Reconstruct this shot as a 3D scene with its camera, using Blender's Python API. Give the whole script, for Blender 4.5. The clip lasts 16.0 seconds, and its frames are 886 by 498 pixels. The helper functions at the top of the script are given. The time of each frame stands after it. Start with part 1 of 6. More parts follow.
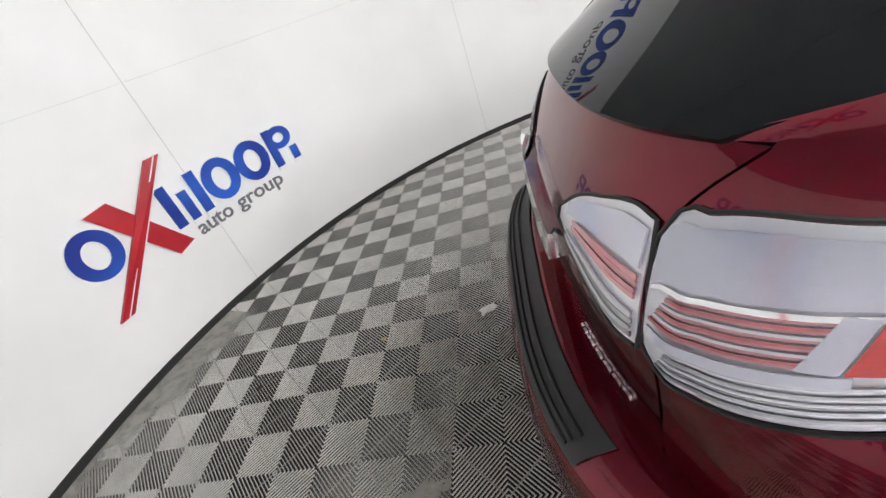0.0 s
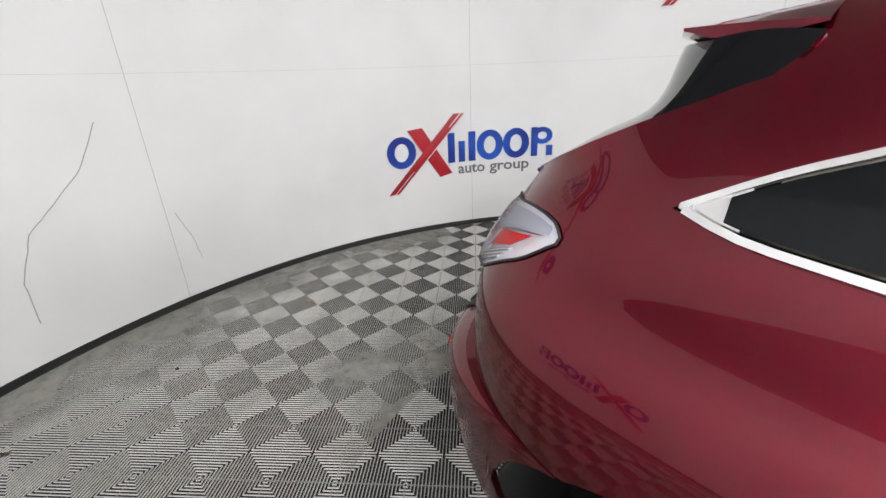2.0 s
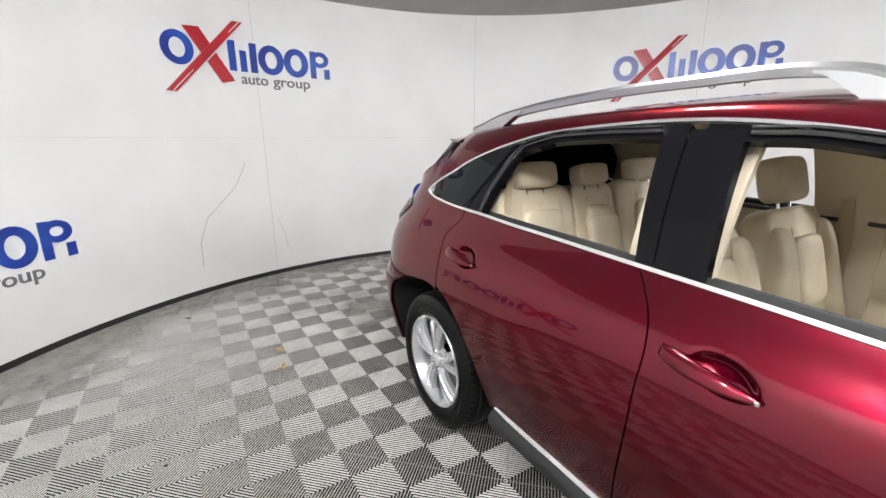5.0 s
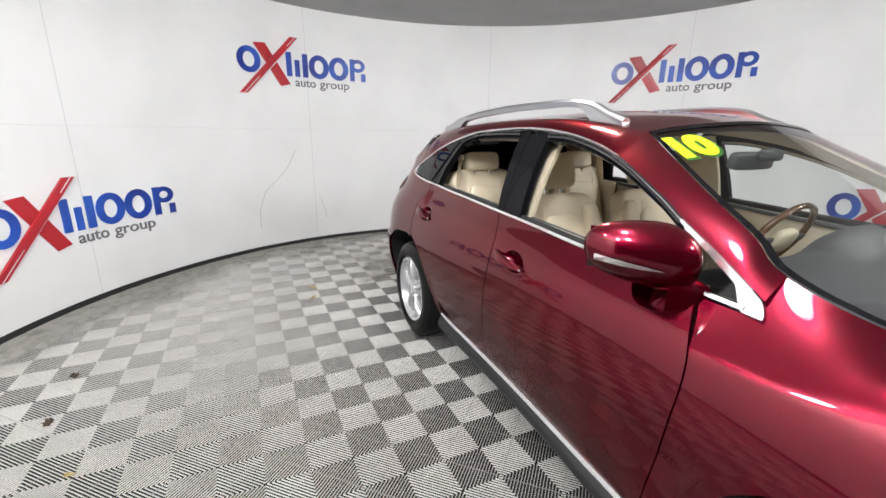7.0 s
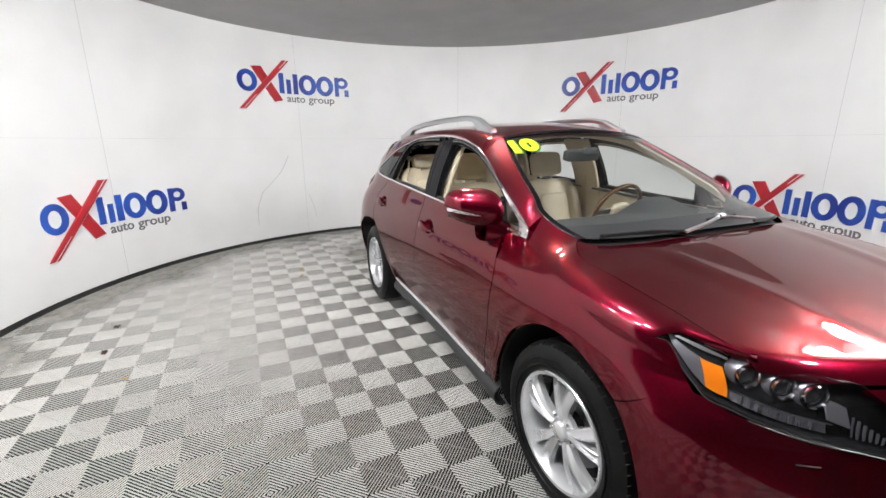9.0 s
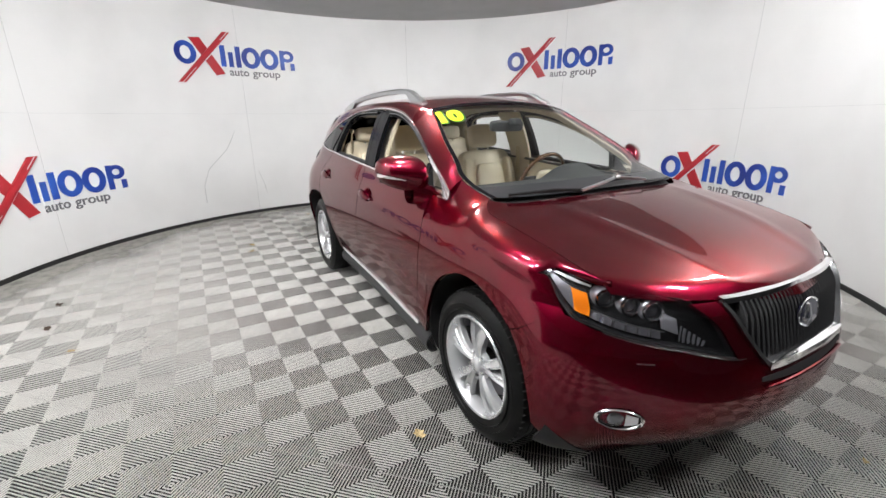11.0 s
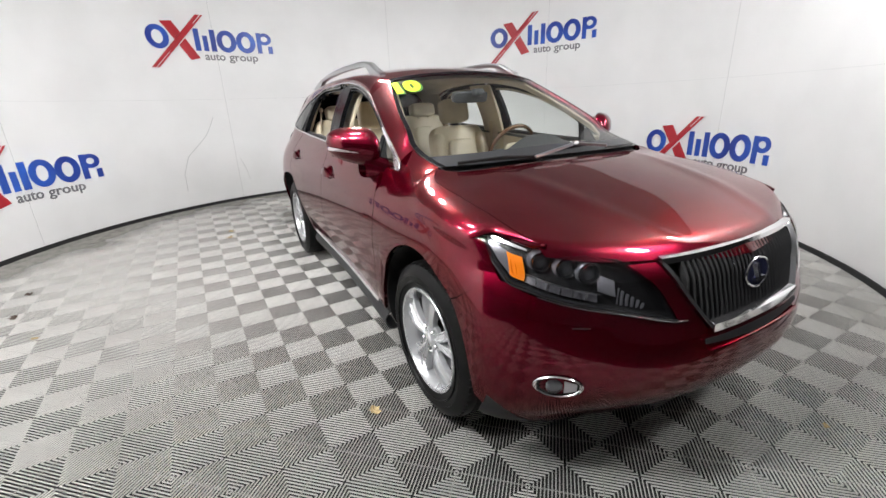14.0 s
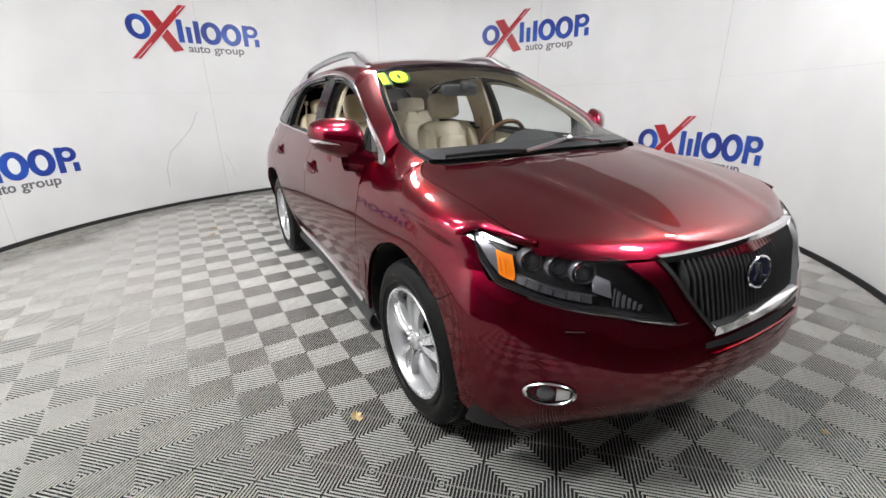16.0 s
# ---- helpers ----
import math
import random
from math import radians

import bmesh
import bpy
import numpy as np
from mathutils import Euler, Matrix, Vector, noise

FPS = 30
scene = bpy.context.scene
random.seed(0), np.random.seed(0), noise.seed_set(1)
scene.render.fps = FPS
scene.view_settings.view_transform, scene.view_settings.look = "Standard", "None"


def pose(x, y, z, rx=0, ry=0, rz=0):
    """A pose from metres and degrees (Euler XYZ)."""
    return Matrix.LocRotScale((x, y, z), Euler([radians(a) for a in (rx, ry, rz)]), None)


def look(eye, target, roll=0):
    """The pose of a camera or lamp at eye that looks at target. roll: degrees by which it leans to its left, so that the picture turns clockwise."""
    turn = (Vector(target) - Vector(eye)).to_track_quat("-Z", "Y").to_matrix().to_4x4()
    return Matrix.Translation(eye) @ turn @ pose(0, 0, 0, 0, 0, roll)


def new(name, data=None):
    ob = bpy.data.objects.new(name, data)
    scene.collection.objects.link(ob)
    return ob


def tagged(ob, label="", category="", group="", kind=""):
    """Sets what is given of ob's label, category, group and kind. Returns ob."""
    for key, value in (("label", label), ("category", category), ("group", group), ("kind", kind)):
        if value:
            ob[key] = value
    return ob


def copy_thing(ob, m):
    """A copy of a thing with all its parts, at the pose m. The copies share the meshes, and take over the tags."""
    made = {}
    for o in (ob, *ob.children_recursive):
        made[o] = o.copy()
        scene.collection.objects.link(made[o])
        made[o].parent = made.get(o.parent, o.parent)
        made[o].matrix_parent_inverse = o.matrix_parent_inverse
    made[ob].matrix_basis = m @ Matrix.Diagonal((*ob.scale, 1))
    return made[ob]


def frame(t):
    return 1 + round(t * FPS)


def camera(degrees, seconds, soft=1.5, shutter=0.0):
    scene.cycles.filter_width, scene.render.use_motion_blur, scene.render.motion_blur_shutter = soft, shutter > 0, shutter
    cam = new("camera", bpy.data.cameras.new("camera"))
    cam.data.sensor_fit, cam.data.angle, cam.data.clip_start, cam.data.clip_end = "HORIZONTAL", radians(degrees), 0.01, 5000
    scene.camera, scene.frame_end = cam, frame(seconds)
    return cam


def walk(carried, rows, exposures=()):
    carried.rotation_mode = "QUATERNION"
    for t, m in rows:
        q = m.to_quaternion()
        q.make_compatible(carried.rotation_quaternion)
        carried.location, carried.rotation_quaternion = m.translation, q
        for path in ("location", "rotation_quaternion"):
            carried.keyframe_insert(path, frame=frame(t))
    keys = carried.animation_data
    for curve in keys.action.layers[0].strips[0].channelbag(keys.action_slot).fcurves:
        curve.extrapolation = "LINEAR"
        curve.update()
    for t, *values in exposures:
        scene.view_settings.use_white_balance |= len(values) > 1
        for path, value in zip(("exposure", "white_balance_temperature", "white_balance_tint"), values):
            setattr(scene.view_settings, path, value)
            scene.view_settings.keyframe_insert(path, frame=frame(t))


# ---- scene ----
cam = camera(93.1, 16.0)
PATH = [
    (0, (-2.338, -0.975, 1.451), (-2.790, 0.688, 0.436), -21.07),
    (0.5, (-2.249, -1.108, 1.428), (-2.960, 0.513, 0.496), -13.60),
    (1, (-2.005, -1.287, 1.460), (-3.026, 0.190, 0.580), -7.78),
    (1.5, (-1.703, -1.359, 1.446), (-2.978, -0.047, 0.639), -5.34),
    (2, (-1.396, -1.448, 1.461), (-2.829, -0.272, 0.710), -2.57),
    (2.5, (-1.085, -1.635, 1.485), (-2.613, -0.530, 0.817), -1.28),
    (3, (-0.795, -1.710, 1.506), (-2.370, -0.635, 0.902), -0.19),
    (3.5, (-0.449, -1.671, 1.488), (-2.051, -0.611, 0.933), 1.02),
    (4, (-0.147, -1.739, 1.515), (-1.765, -0.696, 0.974), 0.50),
    (4.2, (-0.031, -1.790, 1.501), (-1.655, -0.745, 0.981), 0.24),
    (6.3, (1.153, -1.939, 1.538), (-0.576, -1.080, 1.014), -0.47),
    (6.5, (1.269, -1.957, 1.538), (-0.457, -1.103, 0.999), 0.15),
    (7, (1.529, -1.926, 1.538), (-0.230, -1.136, 1.007), 0.59),
    (7.5, (1.778, -1.854, 1.521), (-0.010, -1.125, 1.000), -0.45),
    (8, (2.056, -1.891, 1.522), (0.267, -1.146, 1.027), -1.23),
    (8.5, (2.367, -1.975, 1.520), (0.588, -1.213, 1.016), -0.56),
    (9, (2.534, -1.925, 1.535), (0.768, -1.131, 1.034), -0.26),
    (9.2, (2.577, -1.872, 1.558), (0.827, -1.062, 1.028), -0.65),
    (11.3, (2.844, -1.867, 1.498), (1.185, -0.928, 0.894), -0.47),
    (11.5, (2.861, -1.828, 1.506), (1.197, -0.909, 0.885), -0.90),
    (12, (2.885, -1.766, 1.490), (1.225, -0.852, 0.849), -1.41),
    (12.5, (2.893, -1.731, 1.473), (1.242, -0.811, 0.816), -1.83),
    (13, (2.896, -1.720, 1.452), (1.253, -0.790, 0.792), -2.14),
    (13.5, (2.899, -1.697, 1.433), (1.251, -0.770, 0.783), -1.92),
    (14, (2.906, -1.642, 1.409), (1.256, -0.723, 0.751), -2.02),
    (14.5, (2.879, -1.605, 1.377), (1.233, -0.683, 0.714), -1.91),
    (15, (2.851, -1.599, 1.369), (1.209, -0.667, 0.707), -1.65),
    (15.5, (2.841, -1.583, 1.367), (1.206, -0.640, 0.706), -1.41),
    (16, (2.836, -1.579, 1.367), (1.208, -0.624, 0.707), -1.28),
]
walk(cam, [(t, look(eye, target, roll)) for t, eye, target, roll in PATH], exposures=[(0, 0.36), (0.5, 0.23), (1.2, 0.13), (4.2, 0.10), (16, 0.10)])

# ---- light and exposure ----
world = bpy.data.worlds.new("world")
world.use_nodes = True
world.node_tree.nodes["Background"].inputs[0].default_value = (0.6, 0.65, 0.7, 1)
world.node_tree.nodes["Background"].inputs[1].default_value = 0.05
scene.world = world

# ---- small library ----
CX, CY, RADIUS, WALL_H = -0.94, -0.10, 3.94, 3.09
# all unseen: three placed from highlights, the other four added as fill light
LAMPS = ((-0.95, -0.45, 0), (0.0, -3.2, 0), (0.85, -1.45, 0), (1.75, -2.3, 1), (1.3, -3.1, 1), (2.05, 1.95, 1), (3.5, 0.8, 1))
LEAVES = [(1.27, -1.145, 0.042, 20, 0), (-2.67, -1.49, 0.042, 70, 0), (-2.40, -1.52, 0.045, 130, 0), (-1.62, -3.11, 0.045, 10, 1), (-1.11, -3.07, 0.045, 200, 1), (-0.61, -2.84, 0.03, 75, 0), (-1.74, -2.18, 0.016, 15, 1), (-3.73, -2.08, 0.03, 40, 1), (-3.89, -1.38, 0.018, 160, 1), (-4.1, -0.5, 0.035, 40, 0), (-3.95, 0.42, 0.022, 95, 1), (-3.26, 0.62, 0.024, 80, 0), (2.43, 0.53, 0.020, 120, 0)]
TILE, TILE_TURN, TILE_X, TILE_Y = 0.4, 0.8, -0.216, -1.416


def smooth(xs, ys):
    """A smooth curve through the knots, held flat past its ends."""
    xs, ys = [float(v) for v in xs], [float(v) for v in ys]
    n = len(xs)
    sl = [0.0] * n
    for i in range(n):
        if 0 < i < n - 1:
            h0, h1 = xs[i] - xs[i - 1], xs[i + 1] - xs[i]
            d0, d1 = (ys[i] - ys[i - 1]) / h0, (ys[i + 1] - ys[i]) / h1
            sl[i] = (d0 * h1 + d1 * h0) / (h0 + h1)
        elif i == 0:
            sl[i] = (ys[1] - ys[0]) / (xs[1] - xs[0])
        else:
            sl[i] = (ys[-1] - ys[-2]) / (xs[-1] - xs[-2])

    def f(x):
        if x <= xs[0]:
            return ys[0]
        if x >= xs[-1]:
            return ys[-1]
        i = max(k for k in range(n - 1) if xs[k] <= x)
        h = xs[i + 1] - xs[i]
        t = (x - xs[i]) / h
        a, b = (1 + 2 * t) * (1 - t) ** 2, t * (1 - t) ** 2
        c, d = t * t * (3 - 2 * t), t * t * (t - 1)
        return a * ys[i] + b * h * sl[i] + c * ys[i + 1] + d * h * sl[i + 1]

    return f


def mix(a, b, t):
    return a + (b - a) * t


def clamp(v, a, b):
    return max(a, min(b, v))


def grid(bm, fn, nu, nv, flip=False, close_u=False):
    """Adds a sheet of quads: fn(u, v) with u and v from 0 to 1."""
    rows = [[bm.verts.new(fn(i / nu, j / nv)) for j in range(nv + 1)] for i in range(nu if close_u else nu + 1)]
    n = len(rows)
    for i in range(nu):
        for j in range(nv):
            q = [rows[i][j], rows[(i + 1) % n][j], rows[(i + 1) % n][j + 1], rows[i][j + 1]]
            try:
                bm.faces.new(q[::-1] if flip else q)
            except ValueError:
                pass
    return rows


def box(bm, x0, y0, z0, x1, y1, z1, m=None):
    vs = [bm.verts.new((x, y, z)) for x in (x0, x1) for y in (y0, y1) for z in (z0, z1)]
    for f in ((0, 1, 3, 2), (4, 6, 7, 5), (0, 4, 5, 1), (2, 3, 7, 6), (0, 2, 6, 4), (1, 5, 7, 3)):
        bm.faces.new([vs[i] for i in f])
    if m is not None:
        bmesh.ops.transform(bm, matrix=m, verts=vs)
    return vs


def lathe(bm, pts, axis="y", n=48, centre=(0, 0, 0), close=False):
    """Turns (radius, along) points round an axis."""
    def at(r, a, k):
        c, s = math.cos(2 * math.pi * k / n), math.sin(2 * math.pi * k / n)
        p = {"y": (r * c, a, r * s), "z": (r * c, r * s, a), "x": (a, r * c, r * s)}[axis]
        return (p[0] + centre[0], p[1] + centre[1], p[2] + centre[2])
    rows = [[bm.verts.new(at(r, a, k)) for k in range(n)] for r, a in pts]
    for i in range(len(pts) - 1 + (1 if close else 0)):
        for k in range(n):
            bm.faces.new((rows[i][k], rows[i][(k + 1) % n], rows[(i + 1) % len(pts)][(k + 1) % n], rows[(i + 1) % len(pts)][k]))
    return rows


def sweep(bm, path, outline, ups=None, closed=False):
    """Carries a closed outline of (side, up) points along a path. ups: an up direction, or one for each point."""
    path = [Vector(p) for p in path]
    n, rings = len(path), []
    for i, p in enumerate(path):
        a, b = path[(i - 1) % n if closed else max(i - 1, 0)], path[(i + 1) % n if closed else min(i + 1, n - 1)]
        ahead = (b - a).normalized()
        up = Vector(ups[i] if isinstance(ups, list) else (ups or (0, 0, 1)))
        side = ahead.cross(up).normalized()
        up = side.cross(ahead).normalized()
        rings.append([bm.verts.new(p + side * s + up * u) for s, u in outline])
    m = len(outline)
    for i in range(n if closed else n - 1):
        for k in range(m):
            bm.faces.new((rings[i][k], rings[i][(k + 1) % m], rings[(i + 1) % n][(k + 1) % m], rings[(i + 1) % n][k]))
    if not closed:
        bm.faces.new(rings[0])
        bm.faces.new(rings[-1][::-1])


def circle(r, n=10, sx=1.0, sy=1.0):
    return [(r * sx * math.cos(2 * math.pi * k / n), r * sy * math.sin(2 * math.pi * k / n)) for k in range(n)]


def mesh_of(name, bm, material=None, soft=40, fix=True, crisp=False):
    if fix:
        bmesh.ops.recalc_face_normals(bm, faces=bm.faces)
    me = bpy.data.meshes.new(name)
    bm.edges.index_update()
    border = [e.index for e in bm.edges if e.is_boundary] if crisp else []
    bm.to_mesh(me)
    bm.free()
    if material:
        me.materials.append(material)
    if soft:
        me.shade_smooth()
        me.set_sharp_from_angle(angle=radians(soft))
        for i in border:
            me.edges[i].use_edge_sharp = True
    return me


def part(name, bm, material, parent=None, label="", soft=40, thick=0.0, bevel=0.0, at=None, fix=True, subd=0):
    """Links a bmesh as one mesh object, under a thing or a part."""
    ob = new(name, mesh_of(name, bm, material, soft, fix, thick > 0))
    if parent:
        ob.parent = parent
    if at is not None:
        ob.matrix_basis = at
    if subd:
        m = ob.modifiers.new("round", "SUBSURF")
        m.levels = m.render_levels = subd
    if thick:
        m = ob.modifiers.new("thickness", "SOLIDIFY")
        m.thickness, m.offset = thick, -1
    if bevel:
        m = ob.modifiers.new("edge", "BEVEL")
        m.width, m.segments, m.limit_method, m.angle_limit = bevel, 2, "ANGLE", radians(40)
    if label:
        tagged(ob, label)
    return ob


def empty(name, at, label="", category="", group="", kind=""):
    ob = new(name)
    ob.matrix_basis = at
    return tagged(ob, label, category, group, kind)


# ---- materials ----
def material(name, colour, rough=0.5, metal=0.0, **more):
    m = bpy.data.materials.new(name)
    m.use_nodes = True
    b = m.node_tree.nodes["Principled BSDF"]
    b.inputs["Base Color"].default_value = (*colour, 1)
    b.inputs["Roughness"].default_value = rough
    b.inputs["Metallic"].default_value = metal
    for key, value in more.items():
        b.inputs[key.replace("_", " ")].default_value = value
    return m


def node(m, kind, **inputs):
    n = m.node_tree.nodes.new(kind)
    for key, value in inputs.items():
        n.inputs[key.replace("_", " ")].default_value = value
    return n


def wire(m, a, out, b, into):
    m.node_tree.links.new(a.outputs[out], b.inputs[into])


def coords(m, scale=1.0):
    c = node(m, "ShaderNodeTexCoord")
    g = node(m, "ShaderNodeMapping")
    g.inputs["Scale"].default_value = (scale, scale, scale) if not isinstance(scale, tuple) else scale
    wire(m, c, "Object", g, "Vector")
    return g


def noise_colour(m, c0, c1, scale=5.0, detail=4.0, lo=0.35, hi=0.65, into="Base Color", where=None):
    """Colour that wanders between two values; returns the ramp."""
    b = m.node_tree.nodes["Principled BSDF"]
    g = where or coords(m)
    n = node(m, "ShaderNodeTexNoise", Scale=scale, Detail=detail)
    wire(m, g, "Vector", n, "Vector")
    r = node(m, "ShaderNodeValToRGB")
    r.color_ramp.elements[0].position, r.color_ramp.elements[1].position = lo, hi
    r.color_ramp.elements[0].color, r.color_ramp.elements[1].color = (*c0, 1), (*c1, 1)
    wire(m, n, "Fac", r, "Fac")
    wire(m, r, "Color", b, into)
    return r


def bump(m, scale=60.0, strength=0.2, distance=0.002, detail=3.0):
    b = m.node_tree.nodes["Principled BSDF"]
    g = coords(m)
    n = node(m, "ShaderNodeTexNoise", Scale=scale, Detail=detail)
    wire(m, g, "Vector", n, "Vector")
    k = node(m, "ShaderNodeBump", Strength=strength, Distance=distance)
    wire(m, n, "Fac", k, "Height")
    wire(m, k, "Normal", b, "Normal")


def glow(m, colour, strength):
    b = m.node_tree.nodes["Principled BSDF"]
    b.inputs["Emission Color"].default_value = (*colour, 1)
    b.inputs["Emission Strength"].default_value = strength
    return m


M_WALL = material("white_wall", (0.78, 0.78, 0.77), 0.42)
noise_colour(M_WALL, (0.80, 0.80, 0.79), (0.86, 0.86, 0.85), 1.3, 5.0, 0.3, 0.6)
bump(M_WALL, 3.0, 0.10, 0.006, 2.0)
M_CEIL = material("grey_ceiling", (0.42, 0.42, 0.415), 0.8)
noise_colour(M_CEIL, (0.40, 0.40, 0.395), (0.44, 0.44, 0.435), 2.0)
M_BASE = material("black_base", (0.012, 0.012, 0.012), 0.6)
M_BACKING = material("wall_backing", (0.46, 0.46, 0.46), 0.9)
M_CRACK = material("wall_crack", (0.42, 0.42, 0.42), 0.8)
M_TILE = material("grey_floor_tile", (0.36, 0.355, 0.34), 0.5)
# slab near black: the shade in the rib gaps is put into its colour
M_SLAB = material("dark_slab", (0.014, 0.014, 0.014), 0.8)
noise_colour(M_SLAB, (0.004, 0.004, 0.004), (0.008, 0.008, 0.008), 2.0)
M_HALL = material("hall_wall", (0.06, 0.06, 0.06), 0.7)
noise_colour(M_HALL, (0.05, 0.05, 0.05), (0.07, 0.07, 0.07), 1.0)
M_BLUE = material("blue_sign", (0.012, 0.05, 0.34), 0.3)
noise_colour(M_BLUE, (0.010, 0.03, 0.25), (0.02, 0.10, 0.50), 2.2, 2.0)
M_RED = material("red_sign", (0.42, 0.012, 0.025), 0.3)
noise_colour(M_RED, (0.36, 0.010, 0.02), (0.50, 0.02, 0.03), 2.0)
M_GREYSIGN = material("grey_sign", (0.16, 0.16, 0.17), 0.35)
M_WHITESIGN = material("white_sign_edge", (0.82, 0.82, 0.82), 0.35)
M_LAMP = glow(material("lamp_diffuser", (0.9, 0.9, 0.9), 0.5), (0.985, 0.985, 1.0), 100.0)
M_LAMPBRIGHT = glow(material("bright_lamp_diffuser", (0.9, 0.9, 0.9), 0.5), (0.985, 0.985, 1.0), 160.0)
M_LAMPFRAME = material("white_metal", (0.7, 0.7, 0.7), 0.4)

# floor tile: worn grey plastic with dusty patches; each tile a little apart
def tile_material():
    m = M_TILE
    b = m.node_tree.nodes["Principled BSDF"]
    geo = node(m, "ShaderNodeNewGeometry")
    n1 = node(m, "ShaderNodeTexNoise", Scale=0.9, Detail=6.0, Roughness=0.65)
    wire(m, geo, "Position", n1, "Vector")
    r1 = node(m, "ShaderNodeValToRGB")
    r1.color_ramp.elements[0].position, r1.color_ramp.elements[1].position = 0.3, 0.7
    r1.color_ramp.elements[0].color, r1.color_ramp.elements[1].color = (0.31, 0.301, 0.281, 1), (0.41, 0.401, 0.376, 1)
    wire(m, n1, "Fac", r1, "Fac")
    n2 = node(m, "ShaderNodeTexNoise", Scale=14.0, Detail=5.0, Roughness=0.7)
    wire(m, geo, "Position", n2, "Vector")
    r2 = node(m, "ShaderNodeValToRGB")
    r2.color_ramp.elements[0].position, r2.color_ramp.elements[1].position = 0.36, 0.52
    r2.color_ramp.elements[0].color, r2.color_ramp.elements[1].color = (0.86, 0.855, 0.85, 1), (1, 1, 1, 1)
    wire(m, n2, "Fac", r2, "Fac")
    info = node(m, "ShaderNodeObjectInfo")
    mr = node(m, "ShaderNodeMapRange", To_Min=0.92, To_Max=1.06)
    wire(m, info, "Random", mr, "Value")
    mul = m.node_tree.nodes.new("ShaderNodeMix")
    mul.data_type, mul.blend_type = "RGBA", "MULTIPLY"
    mul.inputs[0].default_value = 1.0
    m.node_tree.links.new(r1.outputs[0], mul.inputs[6])
    m.node_tree.links.new(r2.outputs[0], mul.inputs[7])
    mul2 = m.node_tree.nodes.new("ShaderNodeMix")
    mul2.data_type, mul2.blend_type = "RGBA", "MULTIPLY"
    mul2.inputs[0].default_value = 1.0
    m.node_tree.links.new(mul.outputs[2], mul2.inputs[6])
    m.node_tree.links.new(mr.outputs[0], mul2.inputs[7])
    m.node_tree.links.new(mul2.outputs[2], b.inputs["Base Color"])


tile_material()

# ---- the round room ----
def arc(deg, r, z):
    return Vector((CX + r * math.cos(radians(deg)), CY + r * math.sin(radians(deg)), z))


SEAM0, SEAM_STEP, SEAM_Z = 155.3, 40.0, 1.572
SPLIT = [0.045, SEAM_Z - 0.0006, SEAM_Z + 0.0006, WALL_H]
wall = empty("wall", pose(0, 0, 0), "round white panelled booth wall with scuffs and cracks", "wall", kind="structure")
W0, W1 = 22.0, 303.0
bm = bmesh.new()
sweep(bm, [arc(mix(W0, W1, k / 120), RADIUS + 0.07, WALL_H / 2) for k in range(121)], [(-0.05, -WALL_H / 2), (0.05, -WALL_H / 2), (0.05, WALL_H / 2), (-0.05, WALL_H / 2)])
part("wall_backing", bm, M_BACKING, wall, "grey wall backing")
for k in range(10):
    for lo, hi in ((SPLIT[0], SPLIT[1]), (SPLIT[2], SPLIT[3])):
        bm = bmesh.new()
        a0 = max(SEAM0 - 160.0 + SEAM_STEP * k + 0.022, W0 + 0.1)
        a1 = min(SEAM0 - 160.0 + SEAM_STEP * (k + 1) - 0.022, W1 - 0.1)
        if a1 < a0 + 1:
            continue
        rng = random.Random(k * 7 + int(hi))
        wob = rng.uniform(-0.006, 0.006)

        def skin(u, v, a0=a0, a1=a1, lo=lo, hi=hi, wob=wob):
            a = mix(a0, a1, u)
            r = RADIUS + wob * math.sin(math.pi * u) * math.sin(math.pi * v) + 0.004 * noise.noise(Vector((a * 0.08, v * 2.0, hi)))
            return arc(a, r, mix(lo, hi, v))

        grid(bm, skin, 24, 8)
        part("wall_panel", bm, M_WALL, wall, thick=0.0)
bm = bmesh.new()
sweep(bm, [arc(mix(W0, W1, k / 120), RADIUS - 0.006, 0.02) for k in range(121)], [(-0.012, -0.02), (0.012, -0.02), (0.012, 0.024), (-0.006, 0.026)])
tagged(part("baseboard", bm, M_BASE), "black rubber base strip along the foot of the wall", "baseboard", kind="structure")
bm = bmesh.new()
box(bm, -5.6, -7.5, WALL_H + 0.002, 7.5, 5.6, WALL_H + 0.10)
tagged(part("ceiling", bm, M_CEIL, soft=0), "plain flat grey ceiling", "ceiling", kind="structure")
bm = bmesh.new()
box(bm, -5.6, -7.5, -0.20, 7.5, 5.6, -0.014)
tagged(part("ground", bm, M_SLAB, soft=0), "near-black slab under the tiles, darkening the rib gaps", "ground", kind="structure")
# plain hall walls beyond the open side of the booth
for name, b in (("wall_east", (7.5, -7.5, -0.2, 7.6, 5.6, WALL_H)), ("wall_south", (-5.6, -7.6, -0.2, 7.6, -7.5, WALL_H)), ("wall_north", (-5.6, 5.6, -0.2, 7.6, 5.7, WALL_H)), ("wall_west", (-5.7, -7.6, -0.2, -5.6, 5.7, WALL_H))):
    bm = bmesh.new()
    box(bm, *b)
    tagged(part(name, bm, M_HALL, soft=0), "plain dark grey hall wall", "wall", kind="structure")

